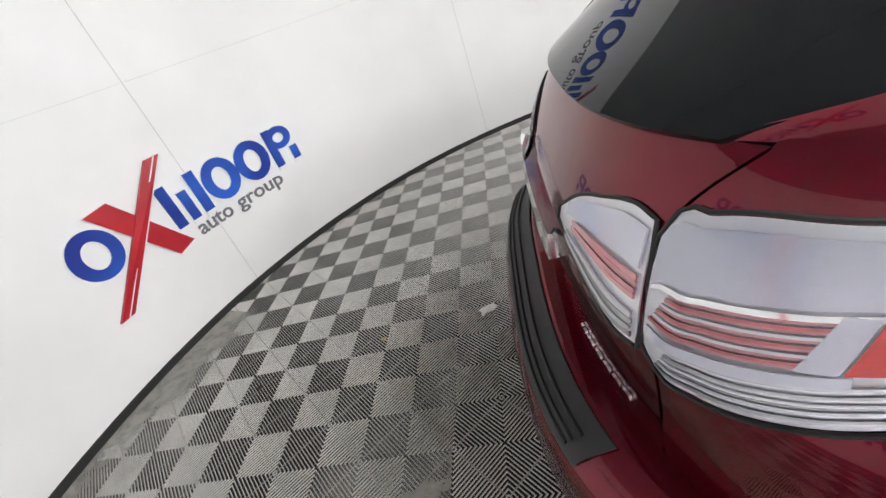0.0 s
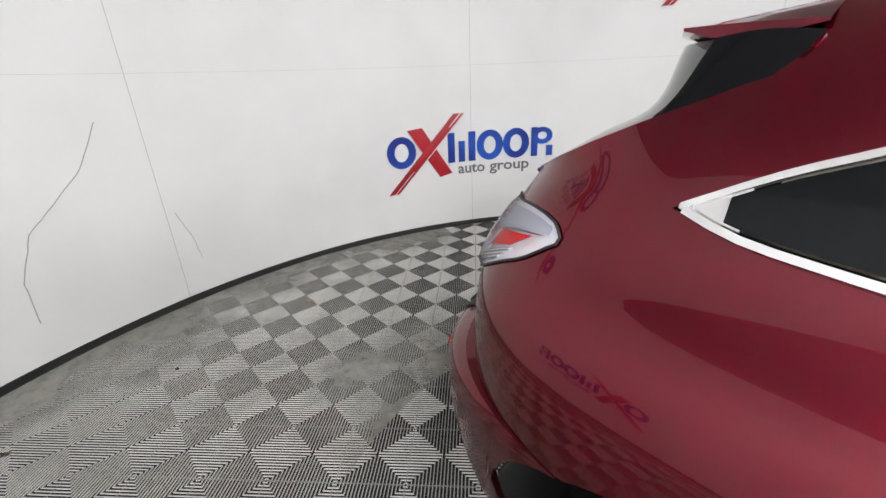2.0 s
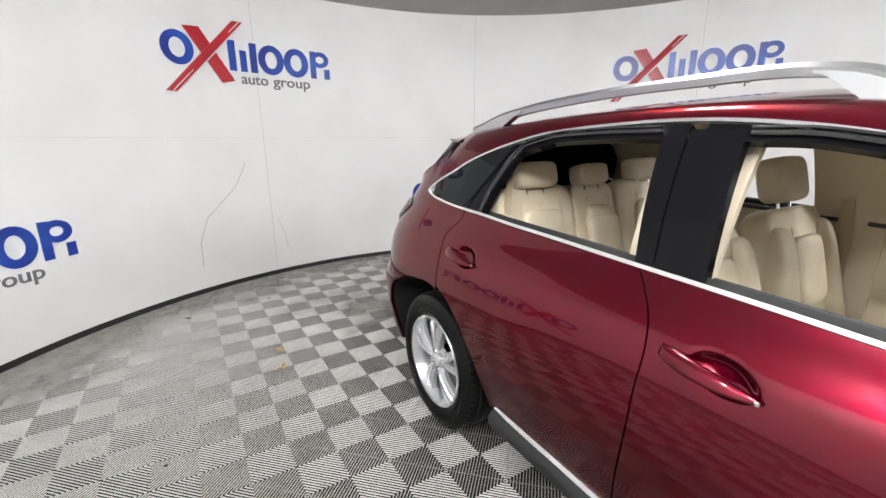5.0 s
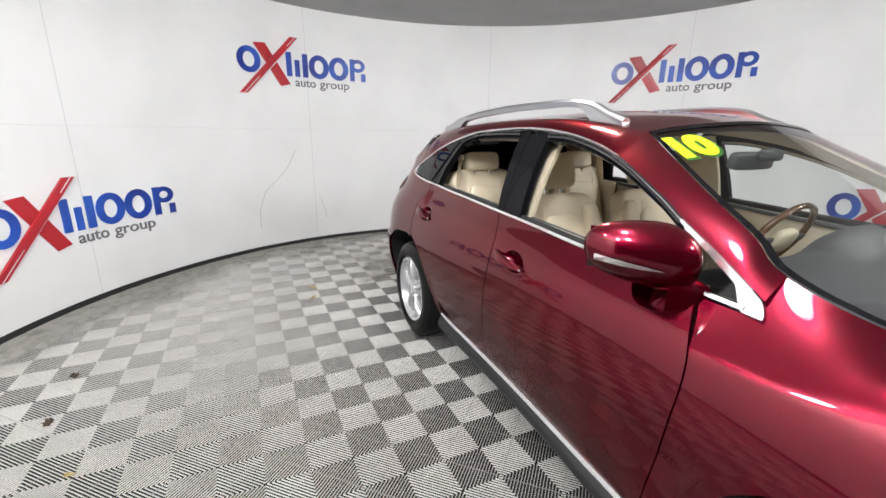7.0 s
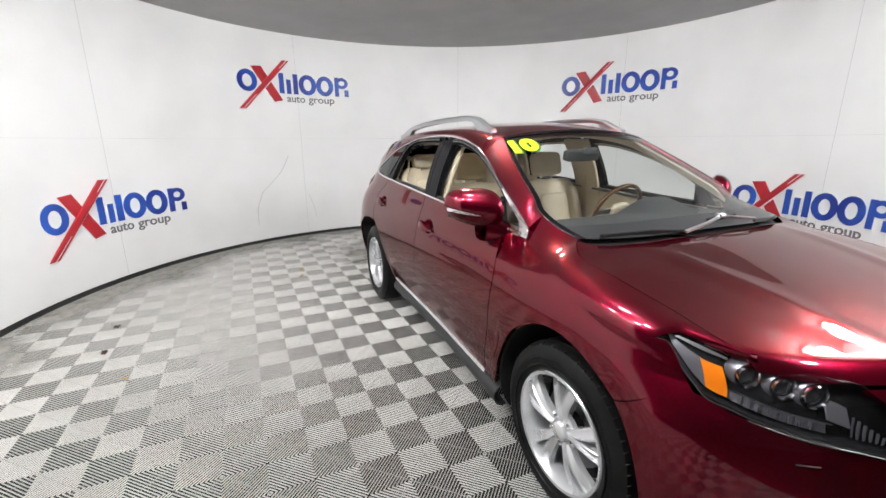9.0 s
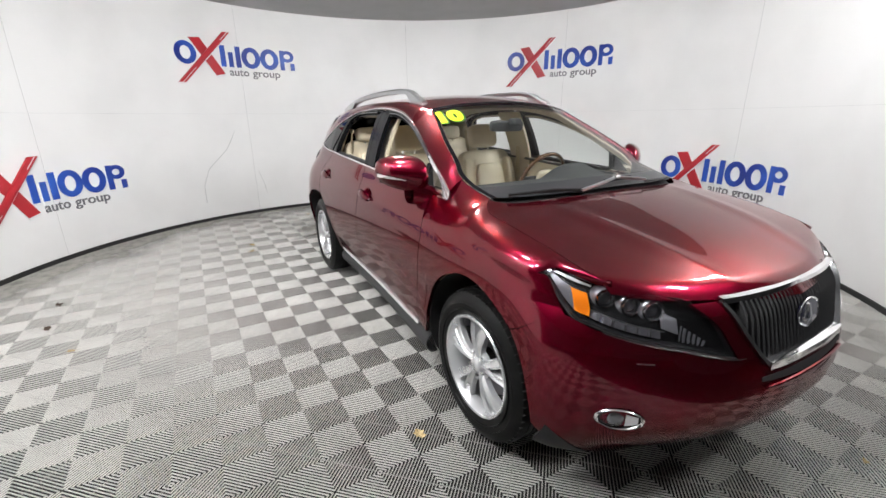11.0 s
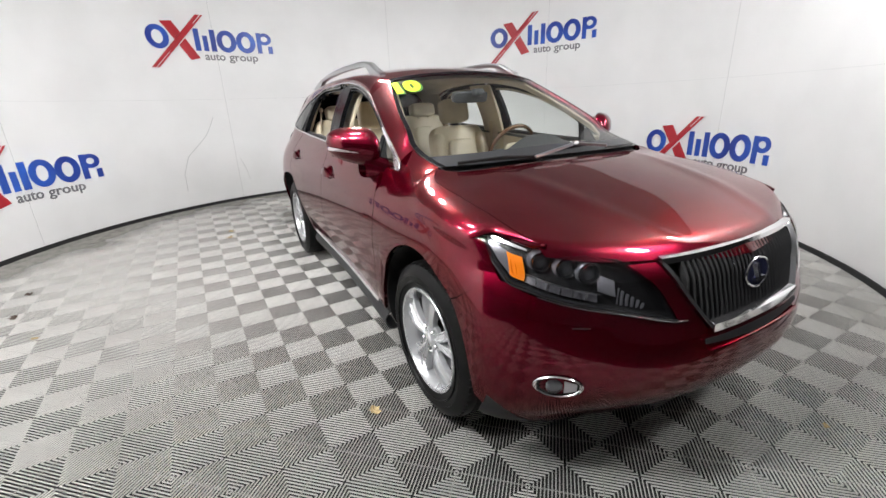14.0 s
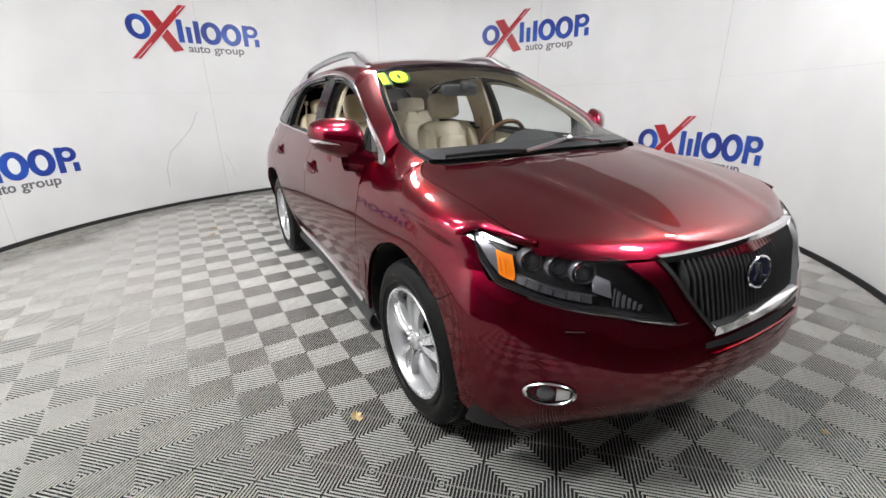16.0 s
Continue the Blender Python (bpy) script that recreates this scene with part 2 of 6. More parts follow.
# hairline cracks and scuffs in the wall
def crack(points, width=0.006):
    bm = bmesh.new()
    path = []
    for (a0, z0), (a1, z1) in zip(points, points[1:]):
        for i in range(6):
            t = i / 6
            path.append(arc(mix(a0, a1, t) + random.uniform(-0.06, 0.06), RADIUS - 0.005, mix(z0, z1, t)))
    sweep(bm, path, [(-width / 2, -0.001), (width / 2, -0.001), (0, 0.0012)], ups=[(arc(0, 0, 0) - p).normalized() for p in path])
    part("crack", bm, M_CRACK, wall, "dark hairline crack")


crack([(-161.36, 1.311), (-159.2, 1.058), (-156.6, 0.897), (-154.46, 0.77), (-152.9, 0.521), (-152.88, 0.233)])
crack([(-165.55, 0.674), (-166.63, 0.457), (-166.93, 0.28)], 0.004)

# ---- ceiling lamps, unseen; some added as fill ----
def drum_lamp(at, glass):
    top = empty("ceiling_lamp", at, "unseen white drum lamp under the ceiling, lights the booth", "ceiling lamp", "ceiling lamps")
    bm = bmesh.new()
    lathe(bm, [(0.001, 0.0), (0.055, 0.0), (0.06, -0.012), (0.19, -0.03), (0.192, -0.04), (0.001, -0.035)], "z", 36)
    part("canopy", bm, M_LAMPFRAME, top, "white metal cap")
    bm = bmesh.new()
    lathe(bm, [(0.138, -0.041), (0.140, -0.05), (0.140, -0.21), (0.132, -0.225), (0.001, -0.228)], "z", 36)
    part("shade", bm, glass, top, "glowing frosted drum")
    return top


made = {}
for x, y, bright in LAMPS:
    at = pose(x, y, WALL_H, 0, 0, 0)
    if bright in made:
        copy_thing(made[bright], at)
    else:
        made[bright] = drum_lamp(at, (M_LAMP, M_LAMPBRIGHT)[bright])

# ---- wall signs: blue rings and bars with a red cross, on white backing ----
def sign(deg, low):
    """One sign of raised shapes bent round the wall; deg: its first end, going clockwise seen from above."""
    top = empty("wall_sign", pose(0, 0, 0), "raised blue red and grey dealer sign on the white wall", "wall sign", "wall signs")
    span, zc = 25.4, low

    def put(name, loops, mat, lift, label=""):
        """loops: outer loop and, if given, an inner one of the same count, as (along 0..1.75 m, up) points."""
        bm = bmesh.new()
        def at(p, d):
            return arc(deg - p[0] / 1.75 * span, RADIUS - d, zc + p[1])
        outer = loops[0]
        n = len(outer)
        if len(loops) == 1:
            bm.faces.new([bm.verts.new(at(p, lift)) for p in outer])
        else:
            a = [bm.verts.new(at(p, lift)) for p in outer]
            b = [bm.verts.new(at(p, lift)) for p in loops[1]]
            for i in range(n):
                bm.faces.new((a[i], a[(i + 1) % n], b[(i + 1) % n], b[i]))
        for loop in loops:
            e = [bm.verts.new(at(p, lift)) for p in loop]
            g = [bm.verts.new(at(p, 0.001)) for p in loop]
            for i in range(len(loop)):
                bm.faces.new((e[i], e[(i + 1) % len(loop)], g[(i + 1) % len(loop)], g[i]))
        part(name, bm, mat, top, label, soft=0)

    def ring(cx, cy, rx, ry, w, n=28):
        o = [(cx + rx * math.cos(2 * math.pi * k / n), cy + ry * math.sin(2 * math.pi * k / n)) for k in range(n)]
        i = [(cx + (rx - w) * math.cos(2 * math.pi * k / n), cy + (ry - w * 0.85) * math.sin(2 * math.pi * k / n)) for k in range(n)]
        return [o, i]

    def grown(loop, d):
        cx, cy = sum(p[0] for p in loop) / len(loop), sum(p[1] for p in loop) / len(loop)
        out = []
        for x, y in loop:
            l = math.hypot(x - cx, y - cy) or 1
            out.append((x + (x - cx) / l * d, y + (y - cy) / l * d))
        return out

    SIGN_SHAPES(put, ring, grown)
    return top


def SIGN_SHAPES(put, ring, grown):
    cross_a = [(-0.01, -0.39), (0.085, -0.39), (0.80, 0.325), (0.70, 0.325)]
    cross_b = [(0.215, 0.20), (0.365, 0.215), (0.665, -0.245), (0.535, -0.275)]
    stripe = [(0.043, -0.388), (0.053, -0.388), (0.768, 0.323), (0.757, 0.323)]
    rings = [(0.145, 0.0, 0.148, 0.15), (1.075, 0.0, 0.14, 0.15), (1.355, 0.0, 0.14, 0.15)]
    bars = [[(0.63, -0.145), (0.70, -0.145), (0.70, 0.145), (0.63, 0.145)],
            [(0.85, -0.145), (0.92, -0.145), (0.92, 0.145), (0.85, 0.145)],
            [(0.742, -0.145), (0.808, -0.145), (0.808, 0.06), (0.742, 0.06)],
            [(1.52, -0.145), (1.585, -0.145), (1.585, 0.145), (1.52, 0.145)],
            [(1.68, -0.145), (1.745, -0.145), (1.745, -0.04), (1.68, -0.04)]]
    for cx, cy, rx, ry in rings:
        put("sign_edge", ring(cx + 0.006, cy - 0.012, rx + 0.016, ry + 0.016, 0.105), M_WHITESIGN, 0.006)
    for b in bars + [cross_a, cross_b]:
        if len(b) == 4:
            put("sign_edge", [grown([(x + 0.006, y - 0.012) for x, y in b], 0.02)], M_WHITESIGN, 0.007)
    for cx, cy, rx, ry in rings:
        put("blue_ring", ring(cx, cy, rx, ry, 0.075), M_BLUE, 0.014)
    put("blue_ring", ring(1.635, 0.06, 0.105, 0.085, 0.055), M_BLUE, 0.014)
    for b in bars:
        put("blue_bar", [b], M_BLUE, 0.015)
    put("red_bar", [cross_b], M_RED, 0.018)
    put("red_bar", [cross_a], M_RED, 0.022)
    put("white_stripe", [stripe], M_WHITESIGN, 0.024)


def sign_words(top, deg, zc, word, start, length):
    """A small grey word under the shapes, bent round the wall."""
    cu = bpy.data.curves.new("words", "FONT")
    cu.body, cu.size, cu.extrude, cu.resolution_u = word, 0.15, 0.003, 4
    cu.offset = 0.0018
    tmp = new("words", cu)
    bpy.context.view_layer.update()
    me = bpy.data.meshes.new_from_object(tmp.evaluated_get(bpy.context.evaluated_depsgraph_get()))
    bpy.data.objects.remove(tmp)
    x0, x1 = min(v.co.x for v in me.vertices), max(v.co.x for v in me.vertices)
    for v in me.vertices:
        along = start + (v.co.x - x0) / (x1 - x0) * length
        v.co = arc(deg - along / 1.75 * 25.4, RADIUS - 0.005 - v.co.z, zc - 0.262 + v.co.y * 1.0)
    me.materials.append(M_GREYSIGN)
    ob = new("word", me)
    ob.parent = top
    tagged(ob, "small dark grey letters")


for deg, high in ((90.0, 0), (129.3, 1), (168.1, 0), (-151.6, 1), (-112.4, 0)):
    board = sign(deg, (0.82, 2.385)[high])
    sign_words(board, deg, (0.82, 2.385)[high], "auto", 0.735, 0.285)
    sign_words(board, deg, (0.82, 2.385)[high], "group", 1.075, 0.425)

# ---- the car: paint and trims ----
M_PAINT = material("red_paint", (0.140, 0.0011, 0.0125), 0.27, 0.88, Coat_Weight=1.0, Coat_Roughness=0.006, Coat_IOR=1.43, Specular_IOR_Level=0.1)
M_PAINT.node_tree.nodes["Principled BSDF"].inputs["Specular Tint"].default_value = (0.42, 0.03, 0.075, 1)
M_BLACKGLOSS = material("black_gloss", (0.006, 0.006, 0.007), 0.12, Specular_IOR_Level=0.07)
M_PLASTIC = material("black_plastic", (0.018, 0.018, 0.019), 0.5)
bump(M_PLASTIC, 400.0, 0.15, 0.001)
M_FRIT = material("dark_enamel", (0.022, 0.023, 0.025), 0.35)
M_CHROME = material("chrome", (0.82, 0.82, 0.83), 0.08, 1.0)
M_SATIN = material("satin_metal", (0.55, 0.56, 0.57), 0.28, 1.0)
M_RIM = material("alloy_silver", (0.70, 0.71, 0.72), 0.27, 0.7, Coat_Weight=0.5)
M_STEEL = material("dull_steel", (0.16, 0.16, 0.165), 0.4, 0.8)
M_TYRE = material("tyre_rubber", (0.006, 0.006, 0.006), 0.36, Specular_IOR_Level=0.16)
noise_colour(M_TYRE, (0.003, 0.003, 0.003), (0.007, 0.007, 0.0068), 9.0)
M_DARK = material("dark_cavity", (0.006, 0.006, 0.006), 0.9)
M_TINTSIDE = material("tinted_side_glass", (0.008, 0.009, 0.010), 0.02, 0.0, Specular_IOR_Level=0.13)
M_TINT = material("tinted_glass", (0.010, 0.011, 0.012), 0.02, 0.0, Specular_IOR_Level=0.22)


def glass_material(name, tint, rough=0.0, ior=1.5):
    m = bpy.data.materials.new(name)
    m.use_nodes = True
    nt = m.node_tree
    nt.nodes.remove(nt.nodes["Principled BSDF"])
    out = nt.nodes["Material Output"]
    tr = nt.nodes.new("ShaderNodeBsdfTransparent")
    tr.inputs[0].default_value = (*tint, 1)
    gl = nt.nodes.new("ShaderNodeBsdfGlossy")
    gl.inputs["Roughness"].default_value = rough
    fr = nt.nodes.new("ShaderNodeFresnel")
    fr.inputs[0].default_value = ior
    mx = nt.nodes.new("ShaderNodeMixShader")
    nt.links.new(fr.outputs[0], mx.inputs[0])
    nt.links.new(tr.outputs[0], mx.inputs[1])
    nt.links.new(gl.outputs[0], mx.inputs[2])
    nt.links.new(mx.outputs[0], out.inputs[0])
    return m


M_GLASS = glass_material("clear_glass", (0.80, 0.84, 0.82))
M_HEADLENS = glass_material("head_lamp_lens", (0.96, 0.96, 0.97), 0.0, 1.42)
# dark tint stands in for the dim reflection on the small fixed pane
M_SAIL = glass_material("dark_pane", (0.20, 0.21, 0.21))
M_LENS = glass_material("lamp_lens", (0.95, 0.95, 0.96), 0.0, 1.33)

# ---- body form: half plan and profile, y outward ----
W_SIDE = smooth([0.18, 0.27, 0.35, 0.50, 0.62, 0.72, 0.80, 0.86, 0.92, 1.00, 1.06, 1.12, 1.16, 1.21, 1.265, 1.40, 1.60],
                [0.835, 0.866, 0.890, 0.916, 0.931, 0.937, 0.935, 0.928, 0.916, 0.887, 0.851, 0.810, 0.788, 0.766, 0.743, 0.685, 0.601])
X_FRONT = smooth([0.18, 0.22, 0.30, 0.38, 0.45, 0.52, 0.60, 0.69, 0.78, 0.87, 0.93, 0.98, 1.05], [1.97, 2.04, 2.15, 2.245, 2.29, 2.305, 2.30, 2.275, 2.245, 2.21, 2.15, 2.06, 1.90])
X_BUMP = smooth([0.20, 0.25, 0.33, 0.45, 0.60, 0.68, 0.715, 0.74], [2.27, 2.35, 2.43, 2.468, 2.468, 2.452, 2.415, 2.345])
X_GATE = smooth([0.60, 0.73, 0.85, 1.00, 1.10, 1.17, 1.30, 1.40, 1.50, 1.58], [2.28, 2.30, 2.31, 2.30, 2.26, 2.22, 2.11, 2.02, 1.92, 1.84])
S0, S_FRONT, S_REAR = 1.45, 1.35, 1.30
TUCK = smooth([0.20, 0.27, 0.35, 0.42, 0.50, 0.60, 0.70], [0.040, 0.043, 0.045, 0.032, 0.017, 0.006, 0.0])
FLARE_X = smooth([1.42, 1.52, 1.62, 1.80, 1.90, 2.02, 2.14], [0.0, 0.35, 1.0, 1.0, 0.62, 0.18, 0.0])
FLARE_Z = smooth([0.18, 0.28, 0.40, 0.66, 0.74, 0.86], [0.25, 0.70, 1.0, 1.0, 0.80, 0.0])


SPREAD = smooth([-0.45, 0.0, 0.31, 0.55, 0.80, 0.92, 1.0, 1.42], [0.0, 0.08, 0.28, 0.50, 0.76, 0.95, 1.0, 1.0])


def flared(x, y, z):
    """The doors tuck in towards the sill; the skin swells in front of the front wheel."""
    if x > 1.42:
        return y + max(0.926 - y, 0.0) * FLARE_X(x) * FLARE_Z(z)
    t = clamp((1.06 - abs(x)) / 0.20, 0, 1)
    y -= TUCK(z) * t * t * (3 - 2 * t)
    # the door runs out into the rear lip of the front arch
    return y + max(0.925 - y, 0.0) * SPREAD(x) * FLARE_Z(z) if x > -0.45 else y


def body(s, z, rear=None, off=0.0):
    """The skin at run s (x along the sides, then round the corners) and height z; y is outward."""
    w = W_SIDE(z)
    waist = 0.010 * math.exp(-((s - 0.1) / 0.75) ** 4) * clamp((z - 0.3) / 0.2, 0, 1) * clamp((1.0 - z) / 0.15, 0, 1)
    w = w - waist + off
    if s > S0:
        a = min((s - S0) / S_FRONT, 1) * math.pi / 2
        x = S0 + (X_FRONT(z) + off - S0) * math.sin(a) ** 0.8
        return Vector((x, flared(x, w * max(math.cos(a), 0) ** 0.8, z), z))
    if s < -S0:
        a = min((-S0 - s) / S_REAR, 1) * math.pi / 2
        x = (rear or X_GATE)(z) + off
        return Vector((-S0 - (x - S0) * math.sin(a) ** (2 / 3), w * max(math.cos(a), 0) ** (2 / 3), z))
    return Vector((s, flared(s, w, z), z))


def rear_y(x, z, off=0.0):
    """Half width of the skin by true x on the rear corner."""
    r = clamp((-x - S0) / (X_GATE(z) - S0), 0, 0.999)
    return (W_SIDE(z) + off) * (1 - r ** 3) ** (1 / 3)


def front_s(x, z):
    """The run that reaches true x on the front corner."""
    if x <= S0:
        return x
    return S0 + S_FRONT * math.asin(clamp((x - S0) / (X_FRONT(z) - S0), 0, 1) ** 1.25) * 2 / math.pi


def flank(p, side):
    """Lays an outward point on the right (-1) or left (+1) flank."""
    return Vector((p[0], p[1] * side, p[2]))


ARCH_A, ARCH_B, AXLE, HUB_Z = 0.43, 0.46, 1.37, 0.37
NOSE_ARCH = 0.435


def arch_z(x, grow=0.0):
    """Height of the wheel arches' edge over x, or 0."""
    for c in (-AXLE, AXLE):
        narrow = NOSE_ARCH if x > c > 0 else 0.372 if x < c < 0 else ARCH_A
        t = (x - c) / (narrow + grow)
        if abs(t) < 1:
            return HUB_Z + (ARCH_B + grow) * math.sqrt(1 - t * t)
    return 0.0


SILL = 0.345
X_A = smooth([0.25, 0.35, 0.45, 0.60, 0.75, 0.95, 1.10, 1.15], [0.785, 0.798, 0.816, 0.843, 0.868, 0.873, 0.815, 0.80])
X_B = smooth([0.25, 0.40, 0.82, 1.05, 1.15, 1.2], [-0.29, -0.261, -0.194, -0.214, -0.296, -0.33])
X_C0 = smooth([0.2, 0.82, 0.97, 1.10, 1.15, 1.20, 1.25], [-1.255, -1.263, -1.281, -1.300, -1.25, -1.248, -1.24])


def X_C(z):
    x = X_C0(z)
    t = (z - HUB_Z) / (ARCH_B + 0.018)
    if abs(t) < 1:
        x = max(x, -AXLE + (ARCH_A + 0.018) * math.sqrt(1 - t * t))
    elif z < HUB_Z:
        x = max(x, -0.93)
    return x


BELT = smooth([-1.66, -1.567, -1.448, -1.268, -1.05, -0.88, -0.676, -0.305, 0.0, 0.324, 0.816, 1.0], [1.256, 1.228, 1.213, 1.200, 1.191, 1.181, 1.173, 1.156, 1.143, 1.126, 1.110, 1.102])
CANT = smooth([-1.66, -1.512, -1.438, -1.31, -1.17, -1.04, -0.90, -0.787, -0.55, -0.31, -0.157, 0.128, 0.26, 0.496, 0.693, 0.872, 0.99],
              [1.256, 1.335, 1.366, 1.425, 1.475, 1.510, 1.540, 1.553, 1.568, 1.572, 1.564, 1.523, 1.490, 1.393, 1.289, 1.193, 1.122])


def pane_y(z, off=0.0):
    return 0.79 - (z - 1.15) * 0.42 + 0.02 * math.sin(clamp((z - 1.12) / 0.45, 0, 1) * math.pi) + off


def flank_y(x, z, off=0.0):
    """Half width at the side windows; it runs into the rear corner."""
    return mix(rear_y(x, z), pane_y(z), clamp((x + 1.66) / 0.36, 0, 1)) - 0.014 * clamp((x - 0.55) / 0.4, 0, 1) + off


car = empty("car", pose(0, 0, 0), "dark red mid-size crossover with cream leather interior, side windows lowered", "car")


def sheet(name, fn, nu, nv, mat=None, parent=None, side=-1, thick=0.018, label="", soft=50):
    """A body panel: fn(u, v) gives outward points."""
    bm = bmesh.new()
    grid(bm, lambda u, v: flank(fn(u, v), side), nu, nv, flip=side > 0)
    return part(name, bm, mat or M_PAINT, parent or car, label, soft=soft, thick=thick, fix=False)


CUPS = ((-1.09, 1.012), (0.0, 0.982))


def scoop(x, z):
    """Depth of the hollows behind the door handles."""
    d = 0.0
    for cx, cz in CUPS:
        a, b = (x - cx) / 0.088, (z - cz + 0.10 * (x - cx)) / 0.044
        r = a * a + b * b
        if r < 1:
            d = 0.030 * (1 - r) ** 2 * (1 + 2 * r)
    return d


def door_skin(x_rear, x_front, u, v, gap=0.003):
    x = mix(x_rear(0.7), x_front(0.7), u)
    z = 0.7
    for _ in range(4):
        lo = SILL
        z = mix(lo, BELT(x) - 0.006, v)
        x = mix(x_rear(z) + gap, x_front(z) - gap, u)
    return body(x, z, None, -scoop(x, z))


SEAM_Z_AT = smooth([1.64, 1.668, 1.74, 1.80, 1.88], [0.708, 0.716, 0.758, 0.802, 0.842])


def fender_low(x):
    a = arch_z(x)
    if x > 1.66:
        return SEAM_Z_AT(x)
    return max(a, SILL)


HOOD_Y = smooth([1.15, 1.195, 1.23, 1.28, 1.36, 1.5, 1.7, 1.9, 2.0, 2.2], [0.69, 0.703, 0.732, 0.762, 0.770, 0.775, 0.770, 0.752, 0.715, 0.6])
HOOD_EDGE = smooth([1.15, 1.195, 1.28, 1.5, 1.7, 1.9, 2.05, 2.2], [1.130, 1.122, 1.090, 1.056, 1.022, 0.976, 0.935, 0.89])
EDGE_T = smooth([0.345, 0.718, 0.865, 0.955, 1.07, 1.195], [1.0, 0.529, 0.336, 0.166, 0.075, 0.0])
EDGE_X = smooth([0, 0.075, 0.166, 0.336, 0.529, 1.0], [1.195, 1.07, 0.955, 0.865, 0.718, 0.345])
EDGE_Y = smooth([0, 0.075, 0.166, 0.336, 0.529, 1.0], [0.690, 0.708, 0.708, 0.695, 0.665, 0.552])


def screen_edge(t):
    """The edge of the windscreen from its foot (0) to the roof (1)."""
    return Vector((EDGE_X(t), EDGE_Y(t), mix(1.128, 1.552, t)))


NOTCH = 1.732


def fender_at(x, v):
    """The whole fender surface, from its lower seam (0) to the hood (1)."""
    # the upper edge runs under the chrome tip, then along the windscreen, then along the hood
    g = clamp((1.40 - x) / 0.38, 0, 1)
    g = g * g * (3 - 2 * g)
    if x > 1.195:
        c = Vector((x, HOOD_Y(x) + 0.004, HOOD_EDGE(x)))
    else:
        c = screen_edge(EDGE_T(x)) + Vector((0, 0.003, -0.002))
    top = c.z
    lo = fender_low(x)
    sh = mix(min(max(top - 0.115, lo + 0.004), top - 0.002), 0.985, g)
    k = 0.7
    if v <= k:
        return body_x(x, mix(lo, sh, v / k))
    a = body_x(x, sh)
    b = body_x(x, mix(sh, top, 0.62))
    e = clamp((x - 1.70) / 0.2, 0, 1)
    b = Vector((x, b.y + 0.02 * (1 - e), mix(sh, top, 0.74)))
    b = b.lerp(Vector((x, 0.815, 1.073)), g)
    # the shoulder swells to meet the lamp
    h = clamp((x - 1.38) / 0.34, 0, 1)
    h = h * h * (3 - 2 * h)
    b += Vector((0, 0.022 * h, 0.012 * h))
    p, q = a.lerp(b, mix(0.80, 0.66, g)), c.lerp(b, mix(0.80, 0.66, g))

    def arch(t):
        return a * (1 - t) ** 3 + p * 3 * t * (1 - t) ** 2 + q * 3 * t * t * (1 - t) + c * t ** 3

    full = 1.0
    if x < 0.985:
        # cut short below the chrome tip
        t0, t1 = 0.0, 1.0
        for _ in range(16):
            m = (t0 + t1) / 2
            t0, t1 = (m, t1) if arch(m).z < BELT(x) - 0.010 else (t0, m)
        full = mix(t0, 1.0, clamp((x - 0.936) / 0.016, 0, 1))
    return arch((v - k) / (1 - k) * full)


def fender_level(x, z):
    """The v at which the fender reaches height z."""
    lo, hi = 0.0, 1.0
    for _ in range(24):
        m = (lo + hi) / 2
        lo, hi = (m, hi) if fender_at(x, m).z < z else (lo, m)
    return lo


def fender_skin(u, v):
    x = mix(0.86, NOTCH, u)
    p = fender_at(x, v)
    for _ in range(3):
        x = mix(X_A(min(p.z, 1.09)) + 0.003, NOTCH, u)
        p = fender_at(x, v)
    return p


def fender_upper(u, v):
    """The strip between lamp and hood, from the lamp's rear corner forward."""
    x = mix(NOTCH, 1.95, u)
    run = front_s(x, 0.97)
    low = body_x(x, LAMP_TOP(run) + 0.002)
    top = fender_at(x, 1)
    mid = (low + top) / 2 + Vector((0, 0.010, 0.008))
    p = low * (1 - v) ** 2 + mid * 2 * v * (1 - v) + top * v * v
    w = clamp((x - NOTCH) / 0.05, 0, 1)
    return fender_at(x, mix(SPLIT / 40, 1, v)).lerp(p, w * w * (3 - 2 * w))


def fender_lower(u, v):
    x = mix(NOTCH, 1.884, u)
    level = fender_level(x, LAMP_LOW(front_s(x, 0.9)) - 0.002)
    return fender_at(x, v * mix(SPLIT / 40, level, clamp((x - NOTCH) / 0.015, 0, 1)))


def body_x(x, z, off=0.0):
    """The skin by true x (not run) on the front corner."""
    if x <= S0:
        return body(x, z, None, off)
    r = clamp((x - S0) / (X_FRONT(z) - S0), 0, 0.999)
    return Vector((x, flared(x, (W_SIDE(z) + off) * (1 - r ** 2.5) ** 0.4, z), z))


# cut line between the tailgate and the quarter panel, as a run by height
GATE_S = smooth([0.74, 0.95, 1.03, 1.13, 1.17, 1.212], [-2.33, -2.318, -2.345, -2.325, -2.285, -2.230])


def quarter_top(x):
    if x > -1.66:
        return BELT(x) - 0.006
    return 1.25 if x > -1.89 else max(mix(1.25, 1.212, (-1.89 - x) / 0.222), 1.212)


def quarter_skin(u, v):
    s = mix(-2.225, X_C(1.0) - 0.003, u)
    for _ in range(3):
        top = quarter_top(body(s, 1.24).x)
        lo = max(arch_z(s), 0.3 if s > -1.37 else 0.7415)
        if s > -1.0:
            lo = SILL
        z = mix(lo, top, v)
        s = mix(GATE_S(z) + 0.0035, X_C0(max(z, 0.83)) - 0.003, u)
    return body(s, z)


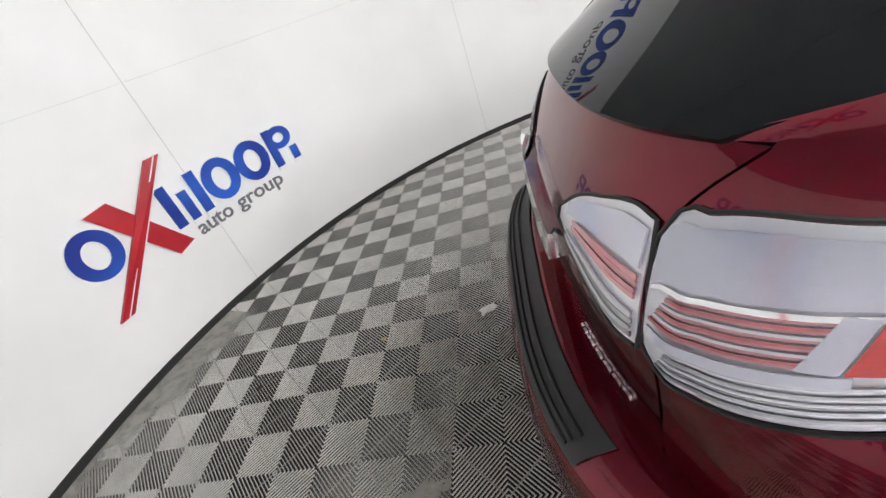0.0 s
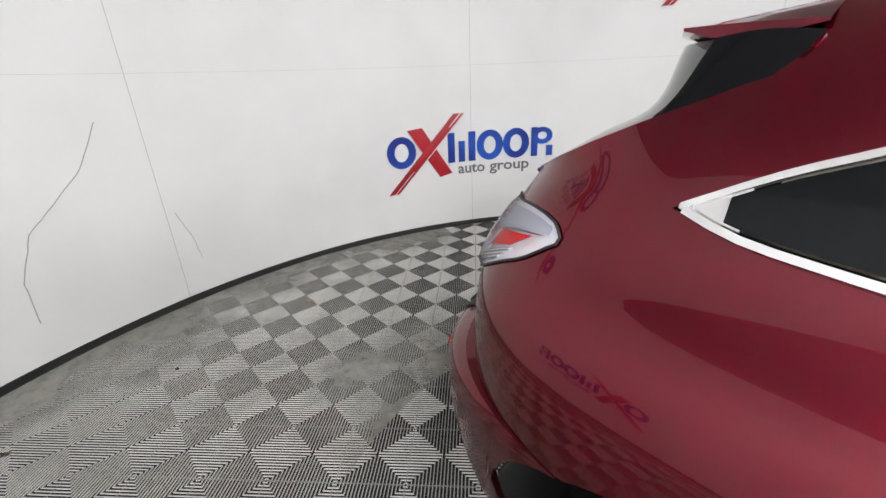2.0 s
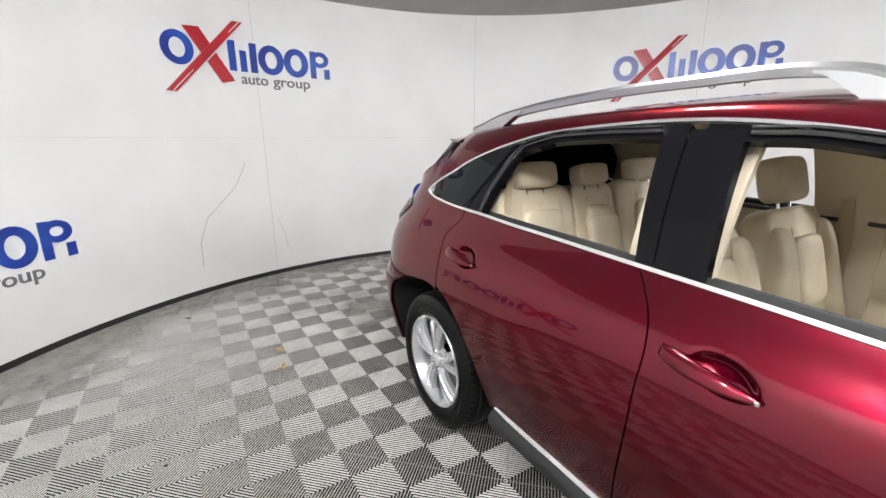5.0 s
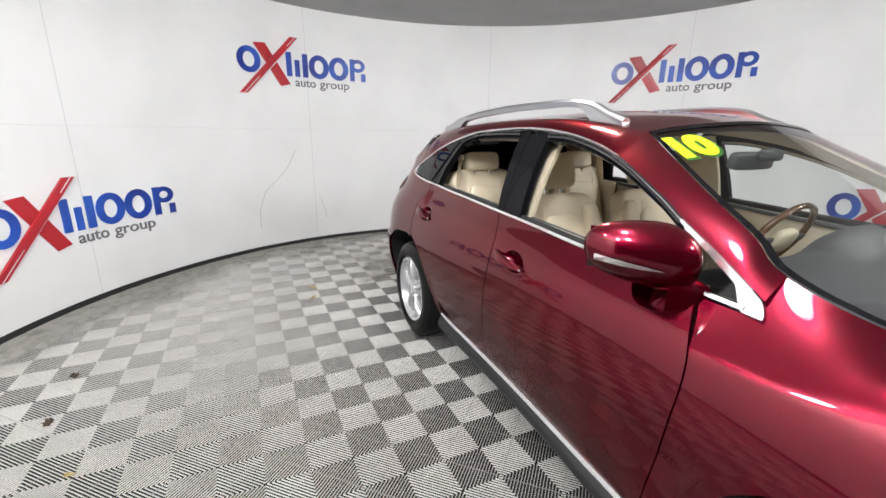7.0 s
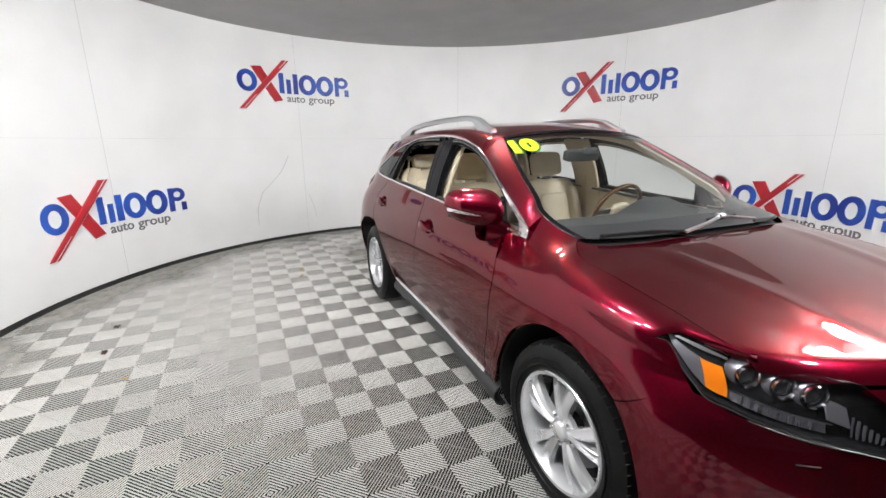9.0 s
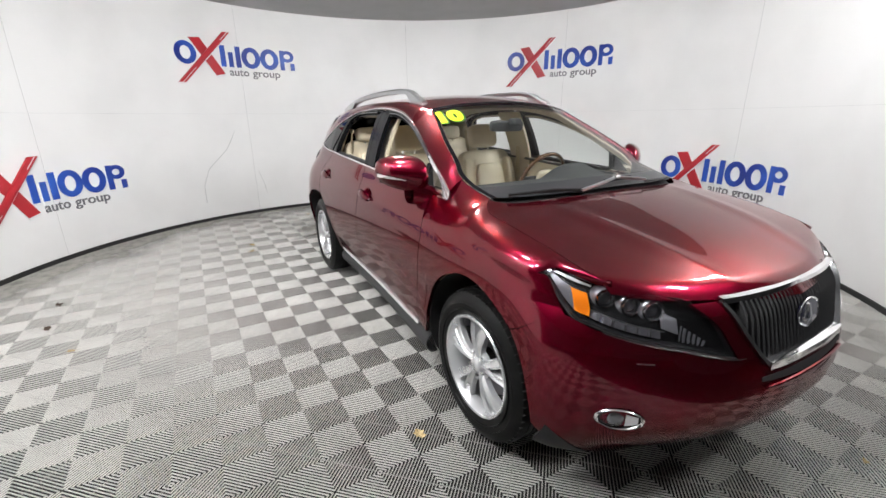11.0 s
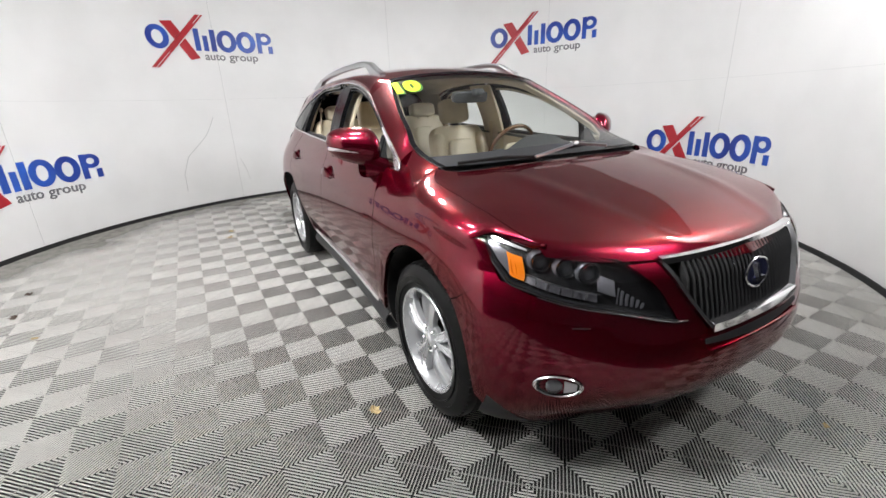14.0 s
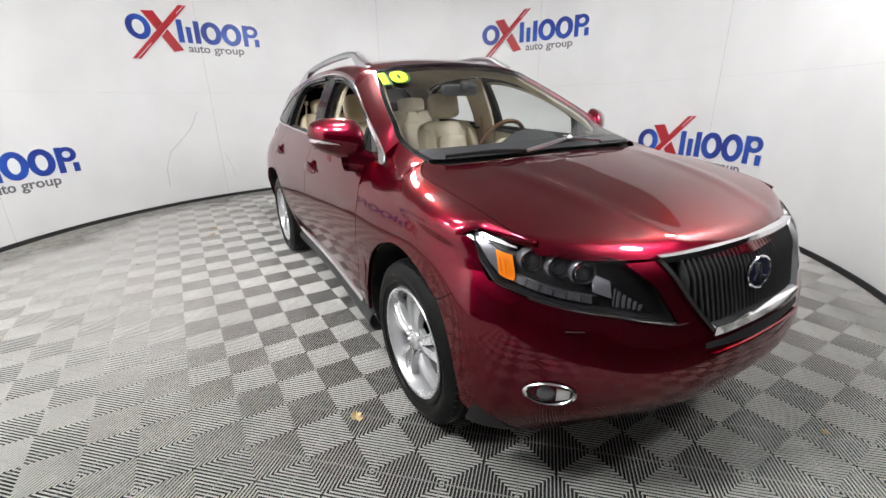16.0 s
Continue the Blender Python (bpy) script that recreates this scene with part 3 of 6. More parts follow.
def front_bumper_skin(u, v):
    def height(s):
        top = SEAM_Z_AT(body(s, 0.76).x) - 0.004 if s < 1.83 else BUMPER_TOP(s)
        return mix(mix(0.395, 0.215, clamp((s - 1.74) / 0.36, 0, 1)), top, v)

    lo, hi = 1.5, 2.81
    for _ in range(18):
        s = (lo + hi) / 2
        z = height(s)
        rise = clamp((z - HUB_Z) / ARCH_B, 0, 1)
        run = mix(front_s(AXLE + (NOSE_ARCH + 0.004) * math.sqrt(1 - rise * rise), z), 2.80, u)
        lo, hi = (s, hi) if run > s else (lo, s)
    return body(s, height(s))


BUMPER_TOP = smooth([1.62, 1.75, 1.84, 1.97, 2.11, 2.30, 2.49, 2.61, 2.80], [0.740, 0.785, 0.838, 0.818, 0.790, 0.757, 0.716, 0.672, 0.655])
LAMP_TOP = smooth([1.765, 1.79, 1.85, 1.93, 2.076, 2.267, 2.384, 2.44, 2.49], [0.965, 0.980, 0.978, 0.966, 0.945, 0.922, 0.886, 0.82, 0.728])
LAMP_LOW = smooth([1.765, 1.79, 1.86, 1.885, 1.97, 2.11, 2.30, 2.49], [0.962, 0.945, 0.868, 0.850, 0.830, 0.800, 0.766, 0.724])
LAMP_IN = smooth([0.66, 0.724, 0.842, 0.918, 0.93], [2.52, 2.49, 2.42, 2.33, 2.32])
GRILLE_EDGE = smooth([0.66, 0.681, 0.78, 0.892, 0.91], [2.625, 2.61, 2.545, 2.48, 2.47])


def rear_bumper_skin(u, v):
    s = mix(-2.75, -1.588, u)
    lo = max(arch_z(s), 0.0) if s > -1.80 else 0.0
    lo = min(lo or 0.26, 0.735)
    return body(s, mix(lo, 0.738, v), X_BUMP)


PANELS = {}
for side in (-1, 1):
    PANELS["front_door", side] = sheet("front_door", lambda u, v: door_skin(X_B, X_A, u, v), 120, 100, side=side, label="dark red front door with lowered window")
    PANELS["rear_door", side] = sheet("rear_door", lambda u, v: door_skin(X_C, X_B, u, v), 120, 100, side=side, label="dark red rear door with lowered window")
    bm = bmesh.new()
    SPLIT = round(40 * fender_level(NOTCH, 0.964))
    grid(bm, lambda u, v: flank(fender_skin(u, v), side), 64, 40, flip=side > 0)
    grid(bm, lambda u, v: flank(fender_upper(u, v), side), 20, 40 - SPLIT, flip=side > 0)
    grid(bm, lambda u, v: flank(fender_lower(u, v), side), 16, SPLIT, flip=side > 0)
    bmesh.ops.remove_doubles(bm, verts=bm.verts, dist=0.0002)
    PANELS["front_fender", side] = part("front_fender", bm, M_PAINT, car, soft=50, thick=0.018, fix=False)
    PANELS["rear_quarter_panel", side] = sheet("rear_quarter_panel", quarter_skin, 60, 40, side=side)

# bumpers run across both flanks
def both(fn, u):
    """A point of a sheet that runs from one flank to the other: u = 0.5 is the middle."""
    side = -1 if u < 0.5 else 1
    return side, (u * 2 if u < 0.5 else (1 - u) * 2)


def wrap(name, fn, nu, nv, mat, thick=0.02, label="", soft=50, reverse=False):
    bm = bmesh.new()

    def at(u, v):
        side, t = both(fn, u)
        p = fn(t, v)
        return flank((p[0], max(p[1], 0.0), p[2]), side) if t < 1 else Vector((p[0], 0, p[2]))

    grid(bm, at, nu, nv, flip=reverse)
    return part(name, bm, mat, car, label, soft=soft, thick=thick, fix=False)


front_bumper = wrap("front_bumper", front_bumper_skin, 120, 26, M_PAINT)
rear_bumper = wrap("rear_bumper", lambda u, v: rear_bumper_skin(1 - u, v), 120, 26, M_PAINT, reverse=True)
# painted ledge that closes the top of the rear bumper
bm = bmesh.new()
for side in (-1, 1):
    grid(bm, lambda u, v: flank(body(mix(-2.75, -1.60, u), 0.740, None, -0.004).lerp(body(mix(-2.75, -1.60, u), 0.737, X_BUMP), v), side), 60, 2, flip=side < 0)
part("bumper_ledge", bm, M_PAINT, rear_bumper, "painted step on top of the bumper")
# red nose between lamp and grille
for side in (-1, 1):
    def nose(u, v):
        z = mix(0.668, 0.90, v)
        return body(mix(LAMP_IN(z) + 0.006, GRILLE_EDGE(z), u), z)
    sheet("nose_panel", nose, 8, 16, side=side)

# hood
HOOD_Z = smooth([1.15, 1.25, 1.36, 1.6, 1.9, 2.05, 2.15, 2.21, 2.23], [1.140, 1.138, 1.126, 1.085, 1.018, 0.972, 0.938, 0.908, 0.895])
HOOD_BACK = smooth([0, 0.3, 0.6, 0.8, 0.93, 1.0], [1.352, 1.345, 1.315, 1.280, 1.228, 1.20])
HOOD_TIP = smooth([0, 0.3, 0.6, 0.8, 0.92, 1.0], [2.215, 2.195, 2.135, 2.075, 2.02, 1.95])


def hood_skin(u, w):
    """u from the windscreen to the grille, w from -1 to 1 across."""
    k = abs(w)
    x = mix(HOOD_BACK(k), HOOD_TIP(k), u)
    y = w * HOOD_Y(x)
    e = HOOD_EDGE(x)
    c = HOOD_Z(x)
    z = c - (c - e) * k ** 2.4
    crease = math.exp(-((k - mix(0.62, 0.46, u)) / 0.07) ** 2)
    z += 0.007 * crease * math.sin(math.pi * clamp(u, 0, 1)) ** 0.5
    lip = clamp((u - 0.93) / 0.07, 0, 1)
    z -= 0.036 * lip ** 1.5
    x += 0.006 * lip
    return Vector((x, y, z))


bm = bmesh.new()
grid(bm, lambda u, v: hood_skin(v, mix(1, -1, u)), 64, 48)
hood = part("hood", bm, M_PAINT, car, "dark red bonnet with two soft creases", thick=0.02, fix=False)

# roof, pillars and glass edges
DITCH = smooth([-1.90, -1.80, -1.48, -1.0, -0.5, 0.0, 0.22, 0.345], [1.492, 1.513, 1.562, 1.600, 1.616, 1.604, 1.577, 1.552])
DITCH_Y = smooth([-2.0, -1.5, -1.0, 0.0, 0.345], [0.515, 0.545, 0.548, 0.545, 0.552])
ROOF = smooth([-1.95, -1.80, -1.5, -1.0, -0.5, 0.0, 0.25, 0.36, 0.44], [1.513, 1.540, 1.585, 1.640, 1.662, 1.655, 1.628, 1.606, 1.585])


def roof_skin(u, w):
    k = abs(w)
    x = mix(-1.545, 0.345 + 0.06 * (1 - k * k), u)
    y = w * DITCH_Y(x)
    z = ROOF(x) - (ROOF(x) - DITCH(x)) * k ** 2.2
    return Vector((x, y, z))


bm = bmesh.new()
grid(bm, lambda u, v: roof_skin(v, mix(1, -1, u)), 32, 60)
part("roof", bm, M_PAINT, car, "dark red roof panel", thick=0.02, fix=False)


# edge between the rear pillar and the tailgate, by x
B_X = [-2.112, -2.0, -1.867, -1.739, -1.634, -1.564, -1.545]
B_Y = smooth(B_X, [0.500, 0.600, 0.662, 0.667, 0.657, 0.640, 0.610])
B_Z = smooth(B_X, [1.222, 1.272, 1.331, 1.386, 1.430, 1.473, 1.512])


def pillar_skin(u, v):
    """From the window chrome up to the windscreen, the roof ditch or the tailgate glass."""
    x = mix(-2.112, 0.962, u)
    if x > -1.66:
        a = Vector((x, flank_y(x, CANT(x)), CANT(x)))
    else:
        a = Vector((x, rear_y(x, quarter_top(x)), quarter_top(x)))
    if x > 0.305:
        b = screen_edge(EDGE_T(x) if x > 0.345 else 1.0)
    elif x > -1.545:
        b = Vector((x, DITCH_Y(x), DITCH(x)))
    else:
        b = Vector((x, B_Y(x), B_Z(x)))
    if x > 0.305:
        c = (a + b) / 2 + Vector((0.003, 0.007, 0.006))
    else:
        zc = b.z - 0.35 * (b.z - a.z) * clamp((b.z - a.z) / 0.3, 0.15, 0.6)
        c = Vector(((a.x + b.x) / 2, mix(a.y, flank_y((a.x + b.x) / 2, zc), 0.75), zc))
        if x < -1.45:
            lean = (rear_y(a.x, a.z) - rear_y(a.x, a.z - 0.03)) / 0.03
            tail = a + Vector((0, lean, 1)) * 0.5 * (b.z - a.z)
            tail = Vector((mix(a.x, b.x, 0.5), max(tail.y, b.y), tail.z))
            c = c.lerp(tail, clamp((-1.45 - x) / 0.2, 0, 1))
    return a * (1 - v) ** 2 + c * 2 * v * (1 - v) + b * v * v


for side in (-1, 1):
    sheet("roof_pillar", pillar_skin, 130, 14, side=side)

# windscreen
def screen(u, w):
    e = screen_edge(u)
    k = abs(w)
    return Vector((e.x + mix(0.145, 0.055, u) * (1 - k ** mix(3.6, 2.0, min(u * 2, 1))), e.y * w, e.z + mix(0.018, 0.045, u) * (1 - k * k)))


bm = bmesh.new()
grid(bm, lambda u, v: screen(v, mix(-1, 1, u)), 32, 24)
windscreen = part("windscreen", bm, M_GLASS, car, "clear curved windscreen", fix=False)
windscreen.visible_shadow = False

# tailgate, its glass and spoiler
def gate_skin(u, v):
    z = mix(0.7415, 1.212, v)
    return body(mix(-2.75, GATE_S(z) - 0.0035, u), z)


wrap("tailgate", lambda u, v: gate_skin(1 - u, v), 60, 24, M_PAINT, reverse=True)


G_X = smooth([0, 0.25, 0.5, 0.7, 1.0], [-2.125, -1.99, -1.86, -1.748, -1.700])
G_Y = smooth([0, 0.25, 0.5, 0.7, 1.0], [0.497, 0.596, 0.655, 0.657, 0.565])
G_Z = smooth([0, 0.25, 0.5, 0.7, 1.0], [1.216, 1.272, 1.330, 1.382, 1.505])


def rear_glass(u, w):
    k = abs(w)
    return Vector((G_X(u) - mix(0.105, 0.20, u) * (1 - k ** 2.6), G_Y(u) * w, G_Z(u) - 0.008 * (1 - k * k) * (1 - u)))


bm = bmesh.new()
grid(bm, lambda u, v: rear_glass(v, mix(-1, 1, u)), 40, 20)
part("rear_window", bm, M_TINT, car, "dark tinted rear window", thick=0.01)


def spoiler(u, w, low):
    k = abs(w)
    x = mix(-1.549, -1.90 + 0.125 * k ** 2, u)
    z = ROOF(x) - (ROOF(x) - DITCH(x)) * k ** 2.2 + 0.012 * u - 0.034 * (1 - u) * k ** 8
    if low:
        z -= mix(0.012, 0.05, min(u * 3, 1)) * (1 - 0.75 * clamp((u - 0.75) / 0.25, 0, 1)) * (1 - 0.6 * k ** 6)
    return Vector((x, w * (DITCH_Y(x) + 0.062 * (1 - u) * k), z))


bm = bmesh.new()
grid(bm, lambda u, v: spoiler(u, mix(-1, 1, v), False), 16, 30)
grid(bm, lambda u, v: spoiler(u, mix(-1, 1, v), True), 16, 30)
for w in (-1, 1):
    grid(bm, lambda u, v: spoiler(u, w, False).lerp(spoiler(u, w, True), v), 16, 1)
grid(bm, lambda u, v: spoiler(1, mix(-1, 1, u), False).lerp(spoiler(1, mix(-1, 1, u), True), v), 30, 1)
bmesh.ops.remove_doubles(bm, verts=bm.verts, dist=0.0005)
part("spoiler", bm, M_PAINT, car, "red roof spoiler above the rear window")

# black side panels between the spoiler and the rear window
for side in (-1, 1):
    def side_panel(u, v):
        x = mix(-1.742, -1.549, u)
        lo = Vector((x, B_Y(x) - 0.001, B_Z(x)))
        g = mix(0.70, 1.0, u)
        hi = Vector((G_X(g) - 0.003, G_Y(g) + 0.003, G_Z(g) + 0.002))
        return lo.lerp(hi, v) + Vector((0, 0.010, 0.006)) * math.sin(math.pi * v) * u
    sheet("side_spoiler_panel", side_panel, 16, 8, M_BLACKGLOSS, side=side, thick=0.006, label="black panel beside the rear window")

# ---- window surround ----
M_SATINCHROME = material("satin_chrome", (0.80, 0.80, 0.80), 0.22, 0.85)
M_BEAD = material("gloss_moulding", (0.010, 0.010, 0.011), 0.12, 0.0, Coat_Weight=0.6)
M_RUBBER = material("black_rubber", (0.012, 0.012, 0.012), 0.55)
M_BEIGE = material("cream_leather", (0.62, 0.54, 0.40), 0.45)
M_TRIM = material("cream_trim", (0.50, 0.43, 0.31), 0.6)
M_REDLENS = material("red_lens", (0.75, 0.02, 0.02), 0.12, 0.0, Coat_Weight=1.0)
M_AMBER = material("amber_lens", (0.80, 0.22, 0.01), 0.15, 0.0, Coat_Weight=1.0)
M_LAMPGREY = material("lamp_silver", (0.82, 0.82, 0.86), 0.22, 0.6)
M_LAMPWHITE = material("lamp_white", (0.88, 0.88, 0.92), 0.25, 0.1, Coat_Weight=1.0)
M_PINK = material("pale_red_lens", (0.68, 0.30, 0.32), 0.2, 0.1, Coat_Weight=1.0)
M_ROSE = material("rose_lens", (0.60, 0.13, 0.15), 0.2, 0.1, Coat_Weight=1.0)
M_SILVERRIB = material("silver_rib", (0.55, 0.55, 0.57), 0.25, 0.7)


def pane_at(x, z, off=0.0):
    return Vector((x, flank_y(x, z, off), z))


def strip_path(points, n=10):
    out = []
    for p, q in zip(points, points[1:]):
        for i in range(n):
            out.append(p.lerp(q, i / n))
    return out + [points[-1]]


FLAT = [(-0.007, -0.002), (0.007, -0.002), (0.005, 0.007), (-0.005, 0.007)]
for side in (-1, 1):
    # chrome loop: top line and belt line, meeting in the sharp tips
    top = [flank(pane_at(x, CANT(x) - 0.006, 0.004), side) for x in [mix(-1.645, 0.93, k / 70) for k in range(71)]]
    low = [flank(pane_at(x, BELT(x) + 0.004, 0.008), side) for x in [mix(-1.640, 0.93, k / 60) for k in range(61)]]
    out = Vector((0, side, 0.35)).normalized()
    bm = bmesh.new()
    sweep(bm, top, FLAT, ups=out)
    part("chrome_top_trim", bm, M_SATINCHROME, car, "bright chrome window trim")
    bm = bmesh.new()
    sweep(bm, low, [(-0.009, -0.004), (0.009, -0.004), (0.006, 0.007), (-0.006, 0.007)], ups=out)
    part("chrome_belt_trim", bm, M_CHROME, car, "bright chrome belt trim")
    # broad chrome tip behind the quarter glass and in front of the mirror
    def rear_tip(u, v):
        x = mix(-1.652, -1.56, u)
        return pane_at(x, mix(BELT(x), CANT(x), v), 0.003)
    sheet("chrome_rear_tip", rear_tip, 10, 4, M_SATINCHROME, side=side, thick=0.004)
    def front_tip(u, v):
        x = mix(0.70, 0.978, u)
        fill = clamp((x - 0.885) / 0.045, 0, 1)
        lo = mix(CANT(x) - mix(0.014, 0.026, u), BELT(x) - 0.006, fill * fill * (3 - 2 * fill))
        hi = CANT(x) - 0.022 * clamp((x - 0.955) / 0.023, 0, 1) ** 2
        return pane_at(x, mix(lo, max(hi, lo + 0.006), v), 0.010)
    sheet("chrome_front_tip", front_tip, 44, 4, M_SATINCHROME, side=side, thick=0.006)
    # quarter glass, dark
    def quarter_glass(u, v):
        x0, x1 = -1.583, mix(-1.245, -1.03, v)
        x = mix(x0, x1, u)
        lo, hi = BELT(x) + 0.015, CANT(x) - 0.016
        if hi < lo + 0.01:
            hi = lo + 0.01
        return pane_at(x, mix(lo, hi, v), 0.005)
    sheet("quarter_window", quarter_glass, 24, 10, M_TINTSIDE, side=side, thick=0.008, label="dark tinted quarter window")
    # black frames round the two lowered windows
    OPEN_R = smooth([-1.10, -1.06, -0.988, -0.90, -0.835, -0.665, -0.36, 0.0], [1.345, 1.385, 1.453, 1.485, 1.500, 1.512, 1.515, 1.515])
    OPEN_F = smooth([-0.14, 0.0, 0.107, 0.24, 0.359, 0.50, 0.635, 0.68, 0.74], [1.506, 1.502, 1.485, 1.455, 1.417, 1.358, 1.290, 1.262, 1.225])
    def frame_rear(u, v):
        x = mix(-1.095, -0.30, u)
        return pane_at(x, mix(OPEN_R(x), CANT(x) - 0.015, v), -0.004)
    rd, fd = PANELS["rear_door", side], PANELS["front_door", side]
    sheet("window_frame", frame_rear, 30, 3, M_BLACKGLOSS, rd, side, 0.03)
    def frame_front(u, v):
        x = mix(-0.25, 0.74, u)
        return pane_at(x, mix(OPEN_F(x), CANT(x) - 0.015, v), -0.004)
    sheet("window_frame", frame_front, 40, 3, M_BLACKGLOSS, fd, side, 0.03)
    OPEN_C = smooth([1.19, 1.30, 1.374, 1.44, 1.48, 1.50], [-1.093, -1.06, -1.023, -0.988, -0.941, -0.82])
    def frame_c(u, v):
        z = mix(1.19, 1.50, v)
        x1 = OPEN_C(z)
        return pane_at(mix(mix(-1.25, -1.035, v), x1, u), z, -0.002)
    sheet("window_frame", frame_c, 6, 16, M_BLACKGLOSS, rd, side, 0.03)
    def b_rear(u, v):
        z = mix(BELT(-0.3) + 0.01, 1.545, v)
        return pane_at(mix(mix(-0.318, -0.375, v), mix(-0.262, -0.30, v), u), z, -0.001)
    sheet("pillar_cover", b_rear, 3, 10, M_BLACKGLOSS, rd, side, 0.03)
    def b_front(u, v):
        z = mix(BELT(-0.2) + 0.005, 1.54, v)
        return pane_at(mix(mix(-0.256, -0.293, v), mix(-0.115, -0.145, v), u), z, -0.001)
    sheet("pillar_cover", b_front, 5, 10, M_BLACKGLOSS, fd, side, 0.03)
    # mirror sail: black post and small fixed pane
    def sail_post(u, v):
        z = mix(1.125, 1.255, v)
        return pane_at(mix(mix(0.655, 0.675, v), mix(0.70, 0.715, v), u), z, 0.0)
    sheet("sail_post", sail_post, 3, 6, M_BLACKGLOSS, fd, side, 0.02)
    def sail_cover(u, v):
        z = mix(1.118, 1.225, v)
        return pane_at(mix(0.698, mix(0.800, 0.730, v), u), z, -0.003)
    sheet("sail_cover", sail_cover, 4, 6, M_BLACKGLOSS, fd, side, 0.006, "black triangle behind the mirror")
    def sail_pane(u, v):
        x = mix(0.70, 0.925, u)
        return pane_at(x, mix(BELT(x) + 0.006, max(CANT(x) - 0.012, BELT(x) + 0.008), v), -0.004)
    o = sheet("sail_pane", sail_pane, 8, 4, M_SAIL, fd, side, 0.0, "small fixed pane, tinted dark for its reflection")
    o.visible_shadow = False
    # raised glossy beads along the door frames
    rear_run = [pane_at(OPEN_C(z) - 0.020, z, 0.004) for z in [mix(1.20, 1.435, k / 10) for k in range(11)]]
    rear_run += [pane_at(x, OPEN_R(x) + 0.024, 0.004) for x in [mix(-0.965, -0.37, k / 20) for k in range(21)]]
    front_run = [pane_at(x, OPEN_F(x) + 0.022, 0.004) for x in [mix(-0.13, 0.68, k / 26) for k in range(27)]]
    for run, owner in ((rear_run, rd), (front_run, fd)):
        for r, lift in ((0.0085, 0.0), (0.004, 0.003)):
            bm = bmesh.new()
            path = [flank(p + Vector((0, lift, 0.014 if r < 0.005 else 0)), side) for p in run]
            sweep(bm, path, circle(r, 8), ups=out)
            part("frame_bead", bm, M_BEAD, owner, "glossy black frame moulding")
    # rubber felt strip along the lowered glass
    bm = bmesh.new()
    sweep(bm, [flank(pane_at(x, BELT(x) + 0.008, -0.012), side) for x in [mix(-1.06, 0.66, k / 30) for k in range(31)]], [(-0.014, -0.02), (0.014, -0.02), (0.014, 0.004), (-0.014, 0.004)], ups=out)
    part("felt_strip", bm, M_RUBBER, car, "black rubber window seal")
    # cream edge of the headliner seen inside the openings
    for ends, fn, owner in (((-1.07, -0.36), OPEN_R, rd), ((-0.13, 0.66), OPEN_F, fd)):
        bm = bmesh.new()
        sweep(bm, [flank(pane_at(x, fn(x) - 0.002, -0.034), side) for x in [mix(*ends, k / 24) for k in range(25)]], circle(0.008, 8), ups=out)
        part("inner_seal", bm, M_TRIM, owner, "cream inner seal")

# ---- sill mouldings ----
SWELL = smooth([-1.0, -0.45, 0.0, 0.31, 0.55, 0.78, 0.95], [0.0, 0.0, 0.007, 0.022, 0.038, 0.054, 0.066])
for side in (-1, 1):
    def moulding(u, v):
        """A black beam under the doors, round at its lower edge."""
        x = mix(-0.925, 0.925, u)
        a = math.pi * mix(0.5, -0.62, v)
        return Vector((x, 0.800 + SWELL(x) + 0.052 * max(math.cos(a), -0.6) ** 1 * (0.92 if a < 0 else 1), 0.262 + (0.058 if a > 0 else 0.050) * math.sin(a)))
    sheet("sill_moulding", moulding, 30, 10, M_PLASTIC, side=side, thick=0.006, label="black plastic sill moulding")
    bm = bmesh.new()
    ends = smooth([-0.885, -0.80, -0.5, 0.5, 0.80], [0.356, 0.347, 0.338, 0.334, 0.342])
    sweep(bm, [Vector((x, side * (0.842 + SWELL(x)), ends(x))) for x in [mix(-0.885, 0.796, k / 50) for k in range(51)]], [(-0.015, -0.03), (0.015, -0.03), (0.015, 0.002), (0.009, 0.009), (-0.009, 0.009), (-0.015, 0.002)], ups=Vector((0, side, 0.45)))
    part("sill_trim", bm, M_SATINCHROME, car, "bright sill trim strip")

# ---- door handles in their scooped cups ----
def door_handle(x0, x1, z, door, side):
    bm = bmesh.new()

    def strap(u, v):
        """u round the section, v along the pull."""
        a = 2 * math.pi * u
        x = mix(x0, x1, v)
        half = mix(0.013, 0.021, math.sin(math.pi * clamp(v * 1.4, 0, 1)) ** 0.6) if v < 0.36 else mix(0.021, 0.006, ((v - 0.36) / 0.64) ** 2.2)
        thick = 0.011 * (1 - 0.55 * v ** 3)
        out = 0.004 + 0.024 * math.sin(math.pi * clamp(v * 0.94, 0, 1)) ** 0.6
        c, s = math.cos(a), math.sin(a)
        p = body(x, z - 0.022 * v + half * math.copysign(abs(c) ** 0.7, c), None, out + thick * math.copysign(abs(s) ** 0.8, s))
        return flank(p, side)

    rows = grid(bm, strap, 20, 20, close_u=True)
    for j in (0, 20):
        bm.faces.new([r[j] for r in rows])
    handle = part("door_handle", bm, M_PAINT, door, "body-coloured pull handle", soft=60)
    bm = bmesh.new()
    c = flank(body(x1 - 0.002, z - 0.023, None, 0.012), side)
    box(bm, -0.004, -0.006, -0.007, 0.010, 0.006, 0.005, Matrix.Translation(c))
    part("handle_cap", bm, M_CHROME, handle, "bright end cap", bevel=0.003)


